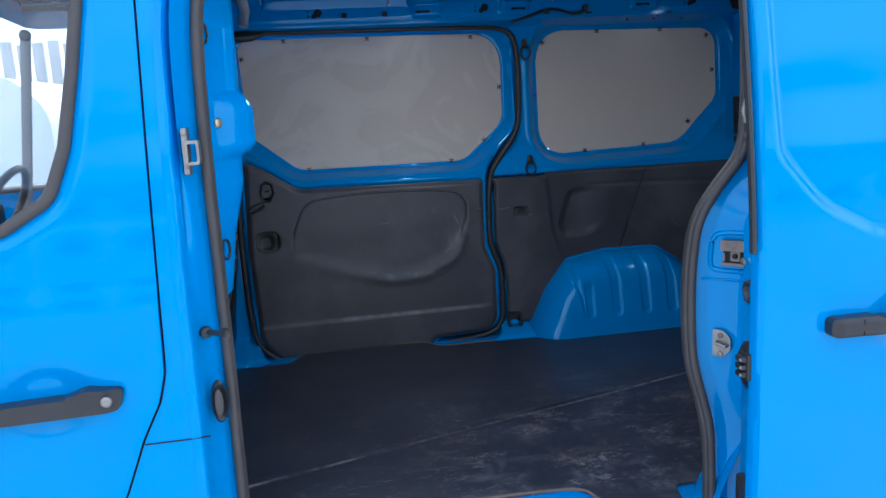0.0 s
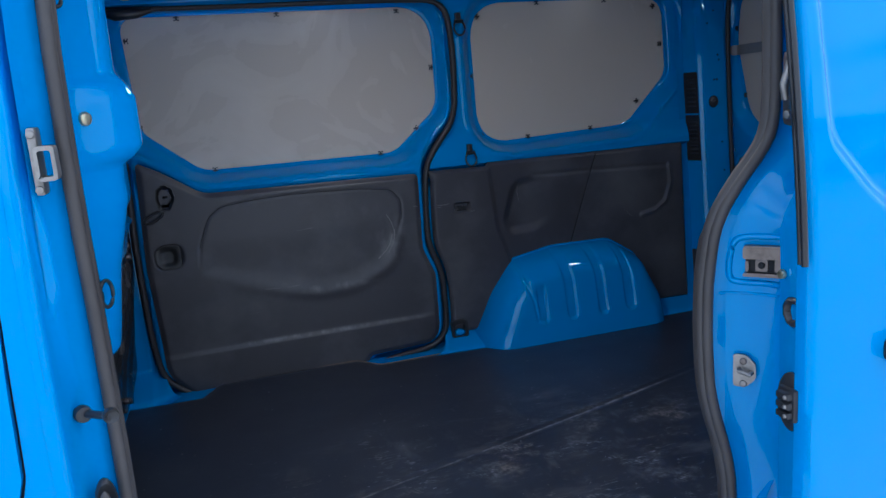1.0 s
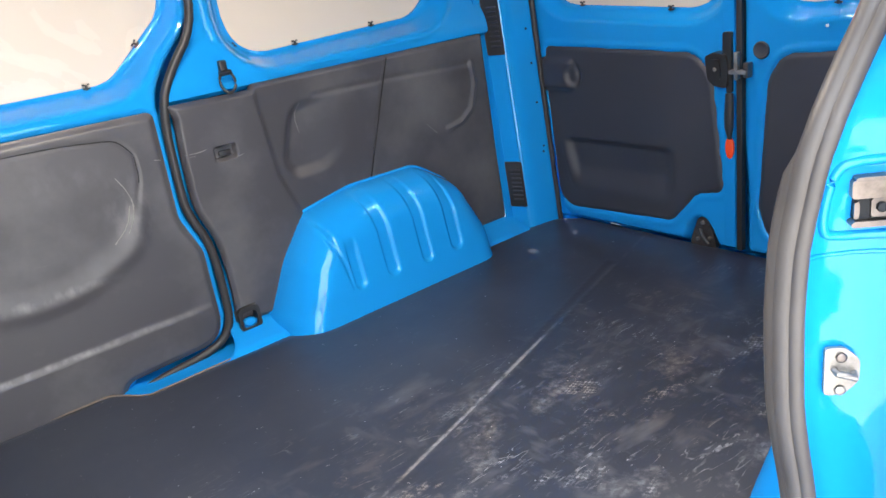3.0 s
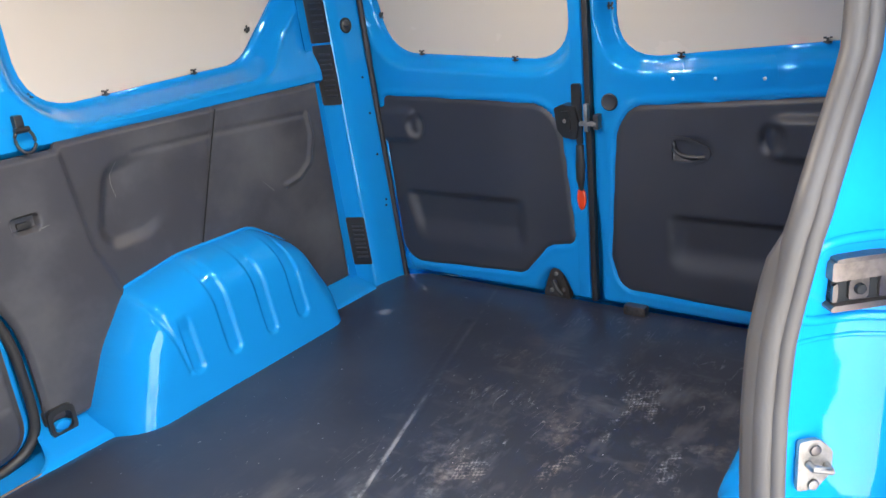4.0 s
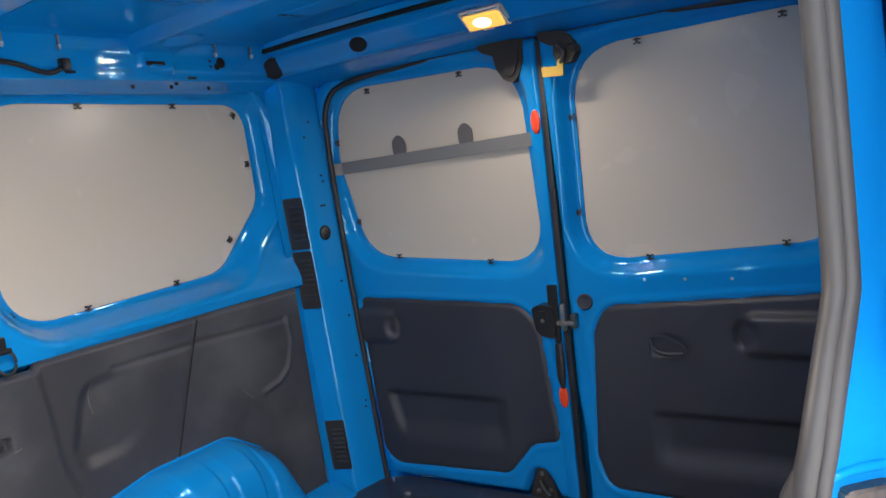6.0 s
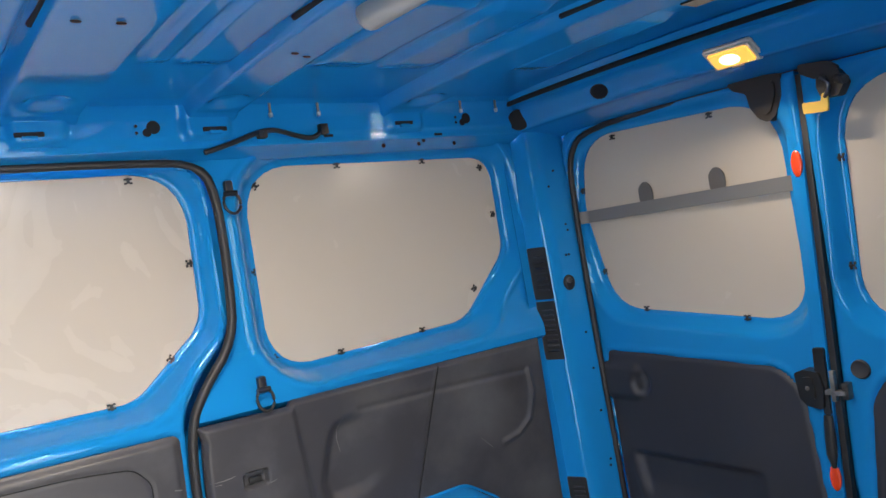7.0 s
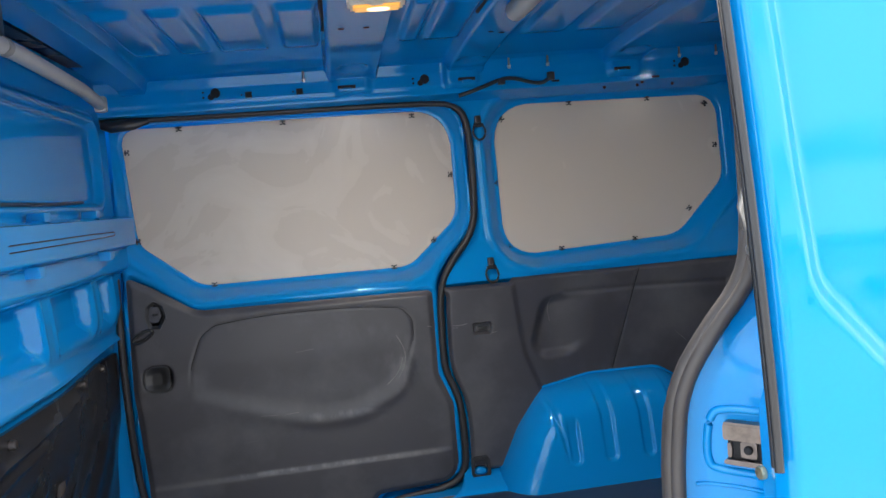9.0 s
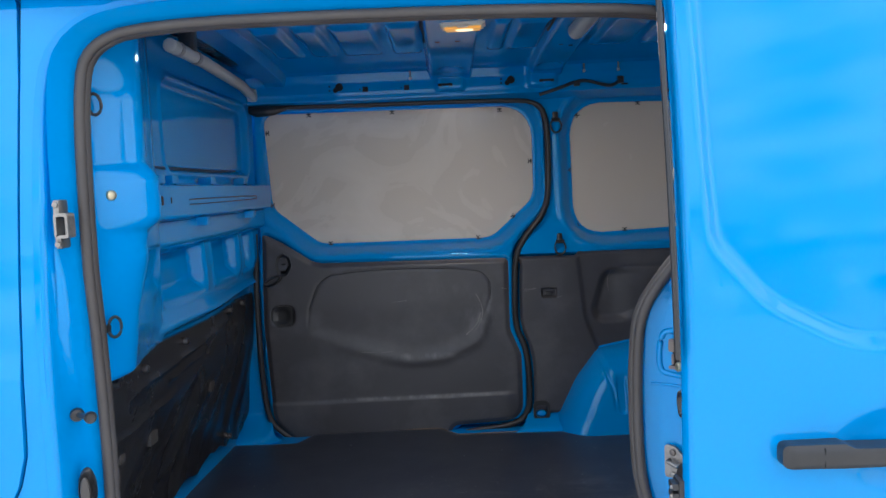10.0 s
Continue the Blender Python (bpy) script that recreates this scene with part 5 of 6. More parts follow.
for y, z in ((0.30, 1.150), (0.47, 1.145), (0.77, 1.155), (1.30, 1.160), (1.58, 1.148), (0.55, 0.66), (0.85, 0.64), (1.50, 0.645), (1.46, 0.66)):
    q = Vector([float(c) for c in bulk_place(np.array(y), np.array(z), lining_h(np.array([y]), np.array([z]))[0])])
    disc("stud", q, (1, 0, 0.1), 0.011, 0.012, M_DKSTEEL, lining, sides=8)
for y, z, w in ((0.66, 0.915, 0.028), (1.17, 0.925, 0.022), (0.41, 0.89, 0.032), (0.42, 0.935, 0.016)):
    q = Vector([float(c) for c in bulk_place(np.array(y), np.array(z), lining_h(np.array([y]), np.array([z]))[0])])
    block("felt_tab", q - Vector((0.008, w, w * 0.8)), q + Vector((0.006, w, w * 0.8)), M_RUBBER, lining, bev=0.006)
for y, z in ((1.50, 0.632), (1.545, 0.622), (1.60, 0.630), (1.62, 0.60)):
    q = Vector([float(c) for c in bulk_place(np.array(y), np.array(z), bulk_h(np.array([y]), np.array([z]))[0] - 0.005)])
    dark_plug(bulkhead, q, (1, 0, 0.2), 0.009, sides=10)
for y in (0.60, 0.70, 1.05, 1.46):
    block("rail_tab", (-0.045, y, 1.605), (-0.002, y + 0.045, 1.628), M_BLUE, bulkhead, bev=0.004)
for y in (0.95, 1.52):
    block("rail_tab", (-0.045, y, 1.478), (0.008, y + 0.04, 1.505), M_BLUE, bulkhead, bev=0.004)
tube("ledge_lip", [(-0.058, 0.72, 1.652), (-0.052, 1.25, 1.650), (-0.048, 1.50, 1.655)], 0.005, M_DKSTEEL, bulkhead, sides=6)
tube("rail_groove", smooth_path([(0.0065, 0.80, 1.560), (0.0065, 1.58, 1.562), (0.0065, 1.60, 1.555), (0.0065, 1.58, 1.548), (0.0065, 0.80, 1.545)], 1), 0.0018, M_DARK, bulkhead, sides=6)
for y, w, z in ((0.58, 0.006, 0.012), (0.65, 0.003, 0.008)):
    block("rail_slot", (0.002, y, 1.56 - z), (0.0085, y + 2 * w, 1.56 + z), M_DARK, bulkhead, bev=0.001)
disc("post_bolt", (0.062, 0.148, 1.577), (0.75, -0.65, 0), 0.0105, 0.006, M_BRASS, bulkhead, "round zinc bolt head")
disc("post_bolt", (0.060, 0.40, 1.60), (1, 0, 0), 0.008, 0.006, M_STEEL, bulkhead, sides=8)
for z, ry in ((1.308, 0.138), (1.758, 0.122)):
    t = thing("d_ring", "black steel ring on the bulkhead post", "ring", (0.05, 0.15, z), group="bulkhead rings")
    tube("ring", [(0.054 + 0.007 * math.sin(a), ry + 0.015 * math.sin(a), z + 0.021 * math.cos(a)) for a in np.linspace(0, 2 * math.pi, 20, endpoint=False)], 0.0032, M_BLACK, t, sides=8, closed=True)
    block("bracket", (0.030, ry - 0.024, z - 0.008), (0.052, ry - 0.010, z + 0.008), M_BLACK, t, bev=0.004)


# ---- near side: doorway, jamb, outer skin ----
def tumble(z):
    return 0.062 * np.clip((z - 1.22) / 0.58, 0, 2) ** 1.5


AP = smooth_path([(0.042, 0.40), (0.042, 1.0), (0.042, 1.50), (0.046, 1.78), (0.070, 1.862), (0.17, 1.897), (0.60, 1.900), (1.10, 1.890), (1.203, 1.87), (1.230, 1.80), (1.230, 1.52), (1.216, 1.440), (1.160, 1.372), (1.115, 1.300), (1.110, 1.20), (1.110, 1.02), (1.118, 0.93), (1.158, 0.80), (1.166, 0.70), (1.166, 0.40)], 2)
AP = np.array(AP)


def ap_y(z):
    return np.interp(z, [0.4, 0.9, 1.1, 1.29, 1.45, 1.90], [0.092, 0.095, 0.100, 0.093, 0.078, 0.088])


def ap_normals():
    d = np.gradient(AP, axis=0)
    n = np.stack([-d[:, 1], d[:, 0]], 1)
    return n / np.linalg.norm(n, axis=1)[:, None]


APN = ap_normals()


def ap_deep(x, z):
    """How much deeper the rear edge of the doorway lies than the front one."""
    return S(0.85, 1.05, x) * np.interp(z, [0.4, 0.83, 1.18, 1.31, 1.45], [0.030, 0.030, 0.023, 0.006, 0.002])


def ap_ring(off, y, deep=1.0):
    """The doorway's outline moved outwards, at a depth y(z)."""
    wide = np.where(APN[:, 0] > 0, 1.25 * APN[:, 0] ** 2, 0.57 * APN[:, 0] ** 2) + 0.45 * APN[:, 1] ** 2
    p = AP + APN * (off * wide)[:, None]
    return [(a, float(y(b) + deep * ap_deep(a, b)), b) for a, b in p]


wall_near = thing("wall_near", "blue outer van side round the open side doorway", "wall", (0.6, 0.0, 0.3), kind="structure")
rings = [ap_ring(0.006, lambda z: ap_y(z) + 0.014), ap_ring(0.004, lambda z: ap_y(z) + 0.005), ap_ring(0.012, lambda z: ap_y(z) - 0.002), ap_ring(0.035, lambda z: ap_y(z) - 0.006), ap_ring(0.045, lambda z: ap_y(z) - 0.014), ap_ring(0.062, lambda z: ap_y(z) - 0.032),
         ap_ring(0.080, lambda z: ap_y(z) - 0.050, 0.7), ap_ring(0.089, lambda z: 0.028 + tumble(z), 0.3), ap_ring(0.098, lambda z: 0.012 + tumble(z), 0.0), ap_ring(0.106, lambda z: 0.001 + tumble(z), 0.0), ap_ring(0.118, lambda z: 0.0 + tumble(z), 0.0), ap_ring(0.138, lambda z: tumble(z) - 0.0016, 0.0)]
n_ap = len(AP)
vs = [p for r in rings for p in r]
fs = [(i * n_ap + k, i * n_ap + k + 1, (i + 1) * n_ap + k + 1, (i + 1) * n_ap + k) for i in range(len(rings) - 1) for k in range(n_ap - 1)]
mesh_ob("jamb", vs, fs, M_BLUE, wall_near, angle=85)
hole = np.array([(p[0], p[2]) for p in rings[-2]])
hole = np.concatenate([[(hole[0][0], 0.28)], hole, [(hole[-1][0], 0.28)]])


def near_place(u, v, h):
    return u, tumble(v) - h, v


def quarter_out_h(u, v):
    g = S(1.150, 1.16, v) * S(1.275, 1.265, v) * S(1.20, 1.22, u)
    return -0.045 * g + 0.004 * np.exp(-((v - 0.945) / 0.004) ** 2) * S(0.0, -0.03, u) * -1.0


SEAM = [(-0.059, 1.96), (-0.059, 1.807), (-0.061, 1.626), (-0.066, 1.30), (-0.070, 1.147), (-0.072, 1.09), (-0.088, 1.03), (-0.128, 0.953), (-0.169, 0.85), (-0.24, 0.70), (-0.33, 0.55), (-0.45, 0.42)]
skin_poly = np.array([(2.46, 0.30), (2.46, 2.0), (-0.056, 2.0)] + [(a + 0.002, b) for a, b in SEAM] + [(-0.45, 0.28), (2.40, 0.28)])
relief("outer_skin", skin_poly, [hole], quarter_out_h, near_place, M_BLUE, wall_near, cell=0.011, thick=0.012)
tube("seam_gap", [(a, float(tumble(b)) + 0.020, b) for a, b in SEAM], 0.010, M_DARK, wall_near, sides=6, normal=(0, 1, 0))
# inner lining sheets on the near side
relief("inner_sheet", rpoly([(1.33, 0.53), (2.22, 0.53), (2.22, 2.05), (1.33, 2.05)], 0), [], lambda u, v: 0 * u, lambda u, v, h: (u, 0.10 + h, v), M_BLUE, wall_near, cell=0.05, flip=True)
relief("inner_header", rpoly([(-0.14, 1.925), (1.32, 1.925), (1.32, 2.05), (-0.14, 2.05)], 0), [], lambda u, v: 0.02 * S(1.93, 1.97, v), lambda u, v, h: (u, 0.11 + h, v), M_BLUE, wall_near, cell=0.02, flip=True)


def near_trim_h(u, v):
    return 0.0 * u


relief("inner_trim", rpoly([(1.25, 0.56), (2.17, 0.56), (2.15, 1.265), (1.34, 1.265), (1.25, 1.14)], 0.01), [], near_trim_h, lambda u, v, h: (u, 0.112 + h, v), M_TRIM, wall_near, "black plastic inner trim", cell=0.05, flip=True)
for off, r, dy, nm, sq in ((0.0, 0.0120, 0.004, "inner_seal", (1.0, 1.1)), (0.003, 0.0105, -0.010, "outer_seal", (1.0, 1.0))):
    tube(nm, [Vector((p[0], p[1] + dy, p[2])) for p in ap_ring(off, ap_y)], r, M_RUBBER, wall_near, "thick grey-black rubber door seal", sides=12, normal=(0, 1, 0), squash=sq)

# wide flap of the seal on the rear side of the doorway
band = [(i, p) for i, p in enumerate(AP) if p[0] > 0.8 and 0.62 < p[1] < 1.33]
fv = []
for i, p in band:
    k = float(S(1.315, 1.250, p[1]) * S(0.62, 0.72, p[1]))
    w = 0.004 * k
    base = float(ap_y(p[1]) + ap_deep(p[0], p[1]))
    for off, dy in ((0.008, 0.012 + 0.012 * k), (0.003, 0.012 + 0.016 * k), (-0.6 * w, 0.012 + 0.015 * k), (-0.9 * w - 0.004, 0.010 + 0.012 * k), (-0.9 * w - 0.006, 0.007 + 0.004 * k), (-0.011, 0.002), (-0.004, -0.002)):
        q = p + APN[i] * off
        fv.append((q[0], base + dy, q[1]))
ff = [(7 * i + k, 7 * i + k + 1, 7 * i + k + 8, 7 * i + k + 7) for i in range(len(band) - 1) for k in range(6)]
mesh_ob("seal_flap", fv, ff, M_RUBBER, wall_near, "wide rubber flap of the door seal", angle=60)

# striker, buffer peg and plug on the front jamb
strike = thing("door_striker", "cast grey metal striker bolted to the front jamb", "striker", (0.01, 0.03, 1.5))
strike_plate = block("plate", (0.004, 0.022, 1.480), (0.016, 0.060, 1.572), M_STEEL, strike, bev=0.004)
relief("guide", rpoly([(0.012, 1.500), (0.038, 1.500), (0.038, 1.547), (0.012, 1.547)], 0.005), [rpoly([(0.0165, 1.506), (0.033, 1.506), (0.033, 1.541), (0.0165, 1.541)], 0.003)], lambda u, v: 0 * u, lambda u, v, h: (u, 0.006 - h, v), M_STEEL, strike, cell=0.004, thick=0.03)
for z in (1.488, 1.563):
    disc("screw", (0.010, 0.022, z), (0, -1, 0), 0.006, 0.004, M_STEEL, strike_plate, sides=8)
peg = thing("buffer_peg", "black rubber buffer peg on the front jamb", "buffer", (0.02, 0.02, 1.16))
tube("shank", [(0.007, 0.046, 1.154), (0.051, 0.004, 1.158)], 0.006, M_BLACK, peg, sides=10)
disc("foot", (0.006, 0.048, 1.154), (0.4, -0.9, 0), 0.013, 0.012, M_BLACK, peg)
disc("tip", (0.050, 0.010, 1.158), (0.3, -0.95, 0), 0.0115, 0.010, M_BLACK, peg, dome=-0.8)
plug = thing("jamb_plug", "oval black rubber plug in the front jamb", "plug", (0.02, 0.03, 1.0))
disc("rim", (0.020, 0.040, 1.005), (0.25, -1, 0), 0.017, 0.012, M_BLACK, plug, squash=2.7, dome=-1.5)
disc("core", (0.021, 0.026, 1.005), (0.25, -1, 0), 0.009, 0.006, M_RUBBER, plug, squash=3.4)

# latch plate and rail end on the rear jamb
lp = thing("latch_plate", "bare steel latch plate with a pin on the rear jamb", "latch", (1.18, 0.075, 1.0))
AX = Vector((-1, -1, 0)).normalized()
relief("plate", rpoly([(1.160, 0.962), (1.184, 0.962), (1.202, 0.980), (1.202, 1.010), (1.184, 1.028), (1.160, 1.028)], [0.004, 0.012, 0.012, 0.012, 0.012, 0.004]), [], lambda u, v: 0 * u, lambda u, v, h: (1.184 + 0.7 * (u - 1.182) - 0.7 * h - 0.006, 0.092 - 0.7 * (u - 1.182) - 0.7 * h - 0.006, v), M_STEEL, lp, cell=0.005, thick=0.006)
for z in (0.972, 1.018):
    disc("screw", (1.175, 0.087, z - 0.003), AX, 0.0068, 0.002, M_DKSTEEL if z > 1 else M_STEEL, lp, sides=12)
tube("pin", [(1.170, 0.092, 0.998), (1.164, 0.086, 0.998), (1.177, 0.070, 0.992), (1.188, 0.078, 0.992)], 0.0048, M_STEEL, lp, sides=8)
track = thing("door_track", "greased dark steel slide track along the outer side", "track", (1.3, 0.03, 1.25))
block("channel", (1.262, 0.062, 1.180), (2.30, 0.092, 1.250), M_DARK, track, bev=0.003)
block("upper_rail", (1.258, 0.040, 1.224), (2.30, 0.090, 1.252), M_RAIL, track, "worn brown-grey upper rail", bev=0.003)
block("lower_rail", (1.258, 0.040, 1.174), (2.30, 0.090, 1.186), M_DKSTEEL, track, bev=0.003)


def mouth(u, v, h):
    return 1.164 + 0.68 * u - 0.73 * h, 0.101 - 0.73 * u - 0.68 * h, v


for nm, u0, u1, z0, z1, hh, mt in (("mouth_slot", 0.022, 0.098, 1.194, 1.228, 0.002, M_DARK), ("mouth_plate", 0.018, 0.098, 1.222, 1.244, 0.010, M_RAIL), ("mouth_lip", 0.020, 0.098, 1.243, 1.248, 0.013, M_DKSTEEL), ("mouth_sill", 0.018, 0.098, 1.188, 1.195, 0.011, M_DKSTEEL),
                                   ("carriage", 0.040, 0.062, 1.198, 1.221, 0.006, M_DKSTEEL), ("carriage_cheek", 0.074, 0.098, 1.197, 1.221, 0.006, M_DKSTEEL), ("carriage_tab", 0.022, 0.028, 1.196, 1.218, 0.006, M_DKSTEEL)):
    relief(nm, rpoly([(u0, z0), (u1, z0), (u1, z1), (u0, z1)], 0.003), [], (lambda k: lambda u, v: k + 0 * u)(hh), mouth, mt, track, cell=0.004, thick=0.03)
disc("roller", mouth(0.051, 1.210, 0.006), (-0.73, -0.68, 0), 0.006, 0.005, M_DARK, track)


def jamb_pt(s, z):
    """A point on the rear jamb, s counted across its folds, at height z."""
    k = min(max(int(s), 0), len(rings) - 2)
    out = []
    for r in (rings[k], rings[k + 1]):
        half = [p for p in r if p[0] > 0.8 and p[2] < 1.75]
        half.sort(key=lambda p: p[2])
        zs = [p[2] for p in half]
        out.append(Vector((float(np.interp(z, zs, [p[0] for p in half])), float(np.interp(z, zs, [p[1] for p in half])), z)))
    return out[0].lerp(out[1], s - k)


# pressed lips above and below the mouth of the track
lip = [(9.6, 1.264), (6.4, 1.264), (4.2, 1.264), (3.4, 1.252), (3.2, 1.218), (3.4, 1.184), (4.2, 1.172), (6.4, 1.172), (9.6, 1.172)]
lip = smooth_path([(p, q, 0) for p, q in lip], 2)
tube("track_lip", [jamb_pt(p, q) for p, q, o in lip], 0.006, M_BLUE, wall_near, "rounded pressed lip round the track's mouth", sides=10)
tube("jamb_crease", [jamb_pt(p, 1.150) for p in np.linspace(2.6, 9.4, 14)], 0.003, M_BLUE, wall_near, sides=8)

# ---- the open sliding door ----
slide = thing("sliding_door", "glossy blue sliding door slid fully open along the side", "door", (1.7, -0.1, 0.35))
DOOR_OUT = rpoly([(1.138, 0.33), (2.36, 0.33), (2.36, 1.955), (1.146, 1.955)], [0.05, 0.05, 0.06, 0.04])
EMBOSS = rpoly([(1.186, 2.10), (1.194, 1.60), (1.201, 1.452), (1.292, 1.343), (1.43, 1.270), (2.60, 1.258), (2.60, 2.10)], [0, 0.25, 0.06, 0.20, 0.16, 0, 0])


def slide_place(u, v, h):
    return u, -0.128 + tumble(v) - h, v


def slide_h(u, v):
    d = sd(EMBOSS, u, v)
    h = -0.022 * np.clip((0.012 - d) / 0.024, 0, 1)
    h = h - 0.006 * S(0.95, 0.55, v)
    k = np.hypot((u - 1.50) / 1.35, v - 1.085) - 0.075
    h = h - 0.014 * S(0.01, -0.04, k)
    e = sd(DOOR_OUT, u, v)
    return h - 0.014 * S(-0.012, 0.0, e) ** 2


relief("outer_skin", DOOR_OUT, [], slide_h, slide_place, M_BLUE, slide, cell=0.0056, thick=0.02)


def slide_edge(u, v, h):
    # leading edge: u runs from the outer skin inwards
    high = S(1.28, 1.45, v)
    return 1.146 + 0.25 * np.clip(u - 0.04, 0, 1) * (1 - high) + 1.0 * u * high - h, -0.115 + tumble(v) + u, v


relief("leading_edge", rpoly([(0.0, 0.34), (0.085, 0.34), (0.085, 1.34), (0.052, 1.46), (0.050, 1.93), (0.0, 1.945)], 0), [], lambda u, v: -0.006 * S(0.02, 0.035, u), slide_edge, M_BLUE, slide, cell=0.01, flip=True)
relief("inner_skin", rpoly([(1.165, 0.34), (2.35, 0.34), (2.35, 1.93), (1.26, 1.93), (1.26, 1.44), (1.165, 1.30)], 0), [], lambda u, v: 0 * u, lambda u, v, h: (u, -0.035 + tumble(v) + h, v), M_BLUE, slide, cell=0.06, flip=True)
tube("edge_strip", [(1.126, -0.133 + float(tumble(z)), z) for z in np.linspace(1.256, 1.935, 18)], 0.0055, M_BLACK, slide, "black rubber edge strip", sides=8)
tube("top_strip", [(1.130, -0.118 + float(tumble(z)), z) for z in np.linspace(1.256, 1.94, 18)], 0.0045, M_BLACK, slide, sides=6)
disc("edge_bolt", (1.154, -0.047, 1.222), (-1, -0.1, 0), 0.0085, 0.006, M_BRASS, slide)
TEAR = rpoly([(-0.099, 1.190), (-0.060, 1.186), (-0.054, 1.158), (-0.070, 1.132), (-0.094, 1.140), (-0.108, 1.170)], [0.02, 0.02, 0.02, 0.02, 0.02, 0.02])
relief("edge_grommet", TEAR, [], lambda u, v: 0.010 - 0.022 * S(-0.008, -0.018, sd(TEAR, u, v)) - 0.006 * S(-0.004, 0.0, sd(TEAR, u, v)), lambda u, v, h: (1.153 - h, u, v), M_BLACK, slide, "black teardrop rubber grommet with a hollow", cell=0.003, thick=0.012, flip=True)
contact_base = disc("contact_base", (1.152, -0.080, 1.000), (-1, -0.1, 0), 0.031, 0.010, M_BLACK, slide, "black electrical contact block", squash=1.75)
for k in range(3):
    contact = block("contact", (1.122, -0.100, 0.978 + 0.017 * k), (1.152, -0.070, 0.990 + 0.017 * k), M_BLACK, contact_base, bev=0.003)
    disc("contact_pin", (1.124, -0.094, 0.984 + 0.017 * k), (-1, -0.2, 0), 0.004, 0.005, M_STEEL, contact_base, sides=8)
block("contact_body", (1.132, -0.104, 0.970), (1.155, -0.063, 1.030), M_BLACK, contact_base, bev=0.005)
block("foot_catch", (1.140, -0.085, 0.665), (1.165, -0.045, 0.735), M_BLACK, slide, bev=0.01)
catch = block("upper_hinge", (1.150, -0.074, 1.474), (1.205, -0.040, 1.600), M_DKSTEEL, slide, "dark steel upper catch", bev=0.014)
tube("catch_bar", [(1.148, -0.066, 1.580), (1.140, -0.060, 1.545), (1.148, -0.054, 1.520)], 0.006, M_STEEL, catch, "bright steel bar", sides=8)
disc("catch_bolt", (1.151, -0.060, 1.495), (-1, -0.1, 0), 0.008, 0.006, M_STEEL, catch, sides=8)
handle = relief("handle", rpoly([(1.294, 1.065), (1.60, 1.066), (1.60, 1.097), (1.41, 1.100), (1.395, 1.107), (1.294, 1.106)], [0.012, 0, 0, 0.01, 0.01, 0.012]), [], lambda u, v: 0.024 + 0.014 * np.sqrt(np.clip(1 - ((v - 1.086) / 0.024) ** 2, 0, 1)) * S(1.290, 1.315, u) + 0.004 * S(1.33, 1.40, u), slide_place, M_BLACK, slide, "black plastic pull handle", cell=0.005, thick=0.045)
block("handle_seam", (1.359, -0.1672, 1.070), (1.3602, -0.150, 1.102), M_DARK, handle, bev=0.0)


# ---- front door and cab ----
cab_door = thing("front_door", "closed blue front passenger door with black handle", "door", (-0.55, 0.0, 0.35))
FWIN = rpoly([(-0.150, 1.93), (-0.167, 1.82), (-0.187, 1.686), (-0.214, 1.545), (-0.250, 1.450), (-0.344, 1.394), (-1.05, 1.335), (-0.80, 1.93)], [0, 0.1, 0.1, 0.1, 0.06, 0.06, 0.05, 0.05])
fd_poly = np.array([(-0.066, 1.96)] + [(a - 0.003, b) for a, b in SEAM[1:]] + [(-1.15, 0.42), (-1.15, 1.30), (-0.80, 1.96)])


def front_h(u, v):
    d = sd(FWIN, u, v)
    h = -0.010 * S(0.035, 0.0, d)
    k = np.hypot((u + 0.30) / 1.35, v - 1.06) - 0.075
    h = h - 0.014 * S(0.01, -0.04, k)
    return h + 0.012 * S(1.30, 1.20, v) * S(0.85, 1.0, v) * 0.5


relief("outer_skin", fd_poly, [FWIN], front_h, near_place, M_BLUE, cab_door, cell=0.010, thick=0.015)
fr = [Vector((p[0], float(tumble(p[1])) + 0.004, p[1])) for p in FWIN]
tube("window_seal", fr, 0.0125, M_RUBBER, cab_door, "black rubber window seal", sides=10, closed=True, normal=(0, 1, 0))
pane = relief("window_pane", FWIN * 1.0, [], lambda u, v: 0 * u, lambda u, v, h: (u, tumble(v) + 0.012 - h, v), M_GLASS, cab_door, "clear glass", cell=0.05, thick=0.004, closed=True)
pane.visible_shadow = False
front_handle = relief("handle", rpoly([(-0.62, 1.018), (-0.38, 1.026), (-0.162, 1.032), (-0.150, 1.074), (-0.220, 1.080), (-0.262, 1.066), (-0.62, 1.052)], 0.010), [], lambda u, v: 0.022 + 0.016 * S(-0.60, -0.45, u) * S(-0.15, -0.19, u), near_place, M_BLACK, cab_door, "black plastic pull handle", cell=0.005, thick=0.04)
disc("lock", (-0.180, -0.040, 1.056), (0, -1, 0), 0.011, 0.005, M_STEEL, front_handle, "steel key lock")
cab = thing("cab_shell", "blue cab body closing the front of the van", "cab", (-0.8, MID, 0.3), kind="structure")
FARCUT = rpoly([(-0.20, 2.04), (-0.26, 1.47), (-0.34, 1.36), (-1.36, 1.33), (-1.05, 2.04)], [0.05, 0.1, 0.06, 0.04, 0.1])
relief("far_side", rpoly([(-0.13, 0.30), (-0.13, 2.08), (-1.04, 2.08), (-1.46, 1.35), (-1.46, 0.30)], 0), [FARCUT], lambda u, v: 0 * u, lambda u, v, h: (u, 2 * MID - tumble(v) + h, v), M_BLUE, cab, cell=0.03, flip=True)
fr2 = [Vector((p[0], 2 * MID - float(tumble(p[1])), p[1])) for p in FARCUT]
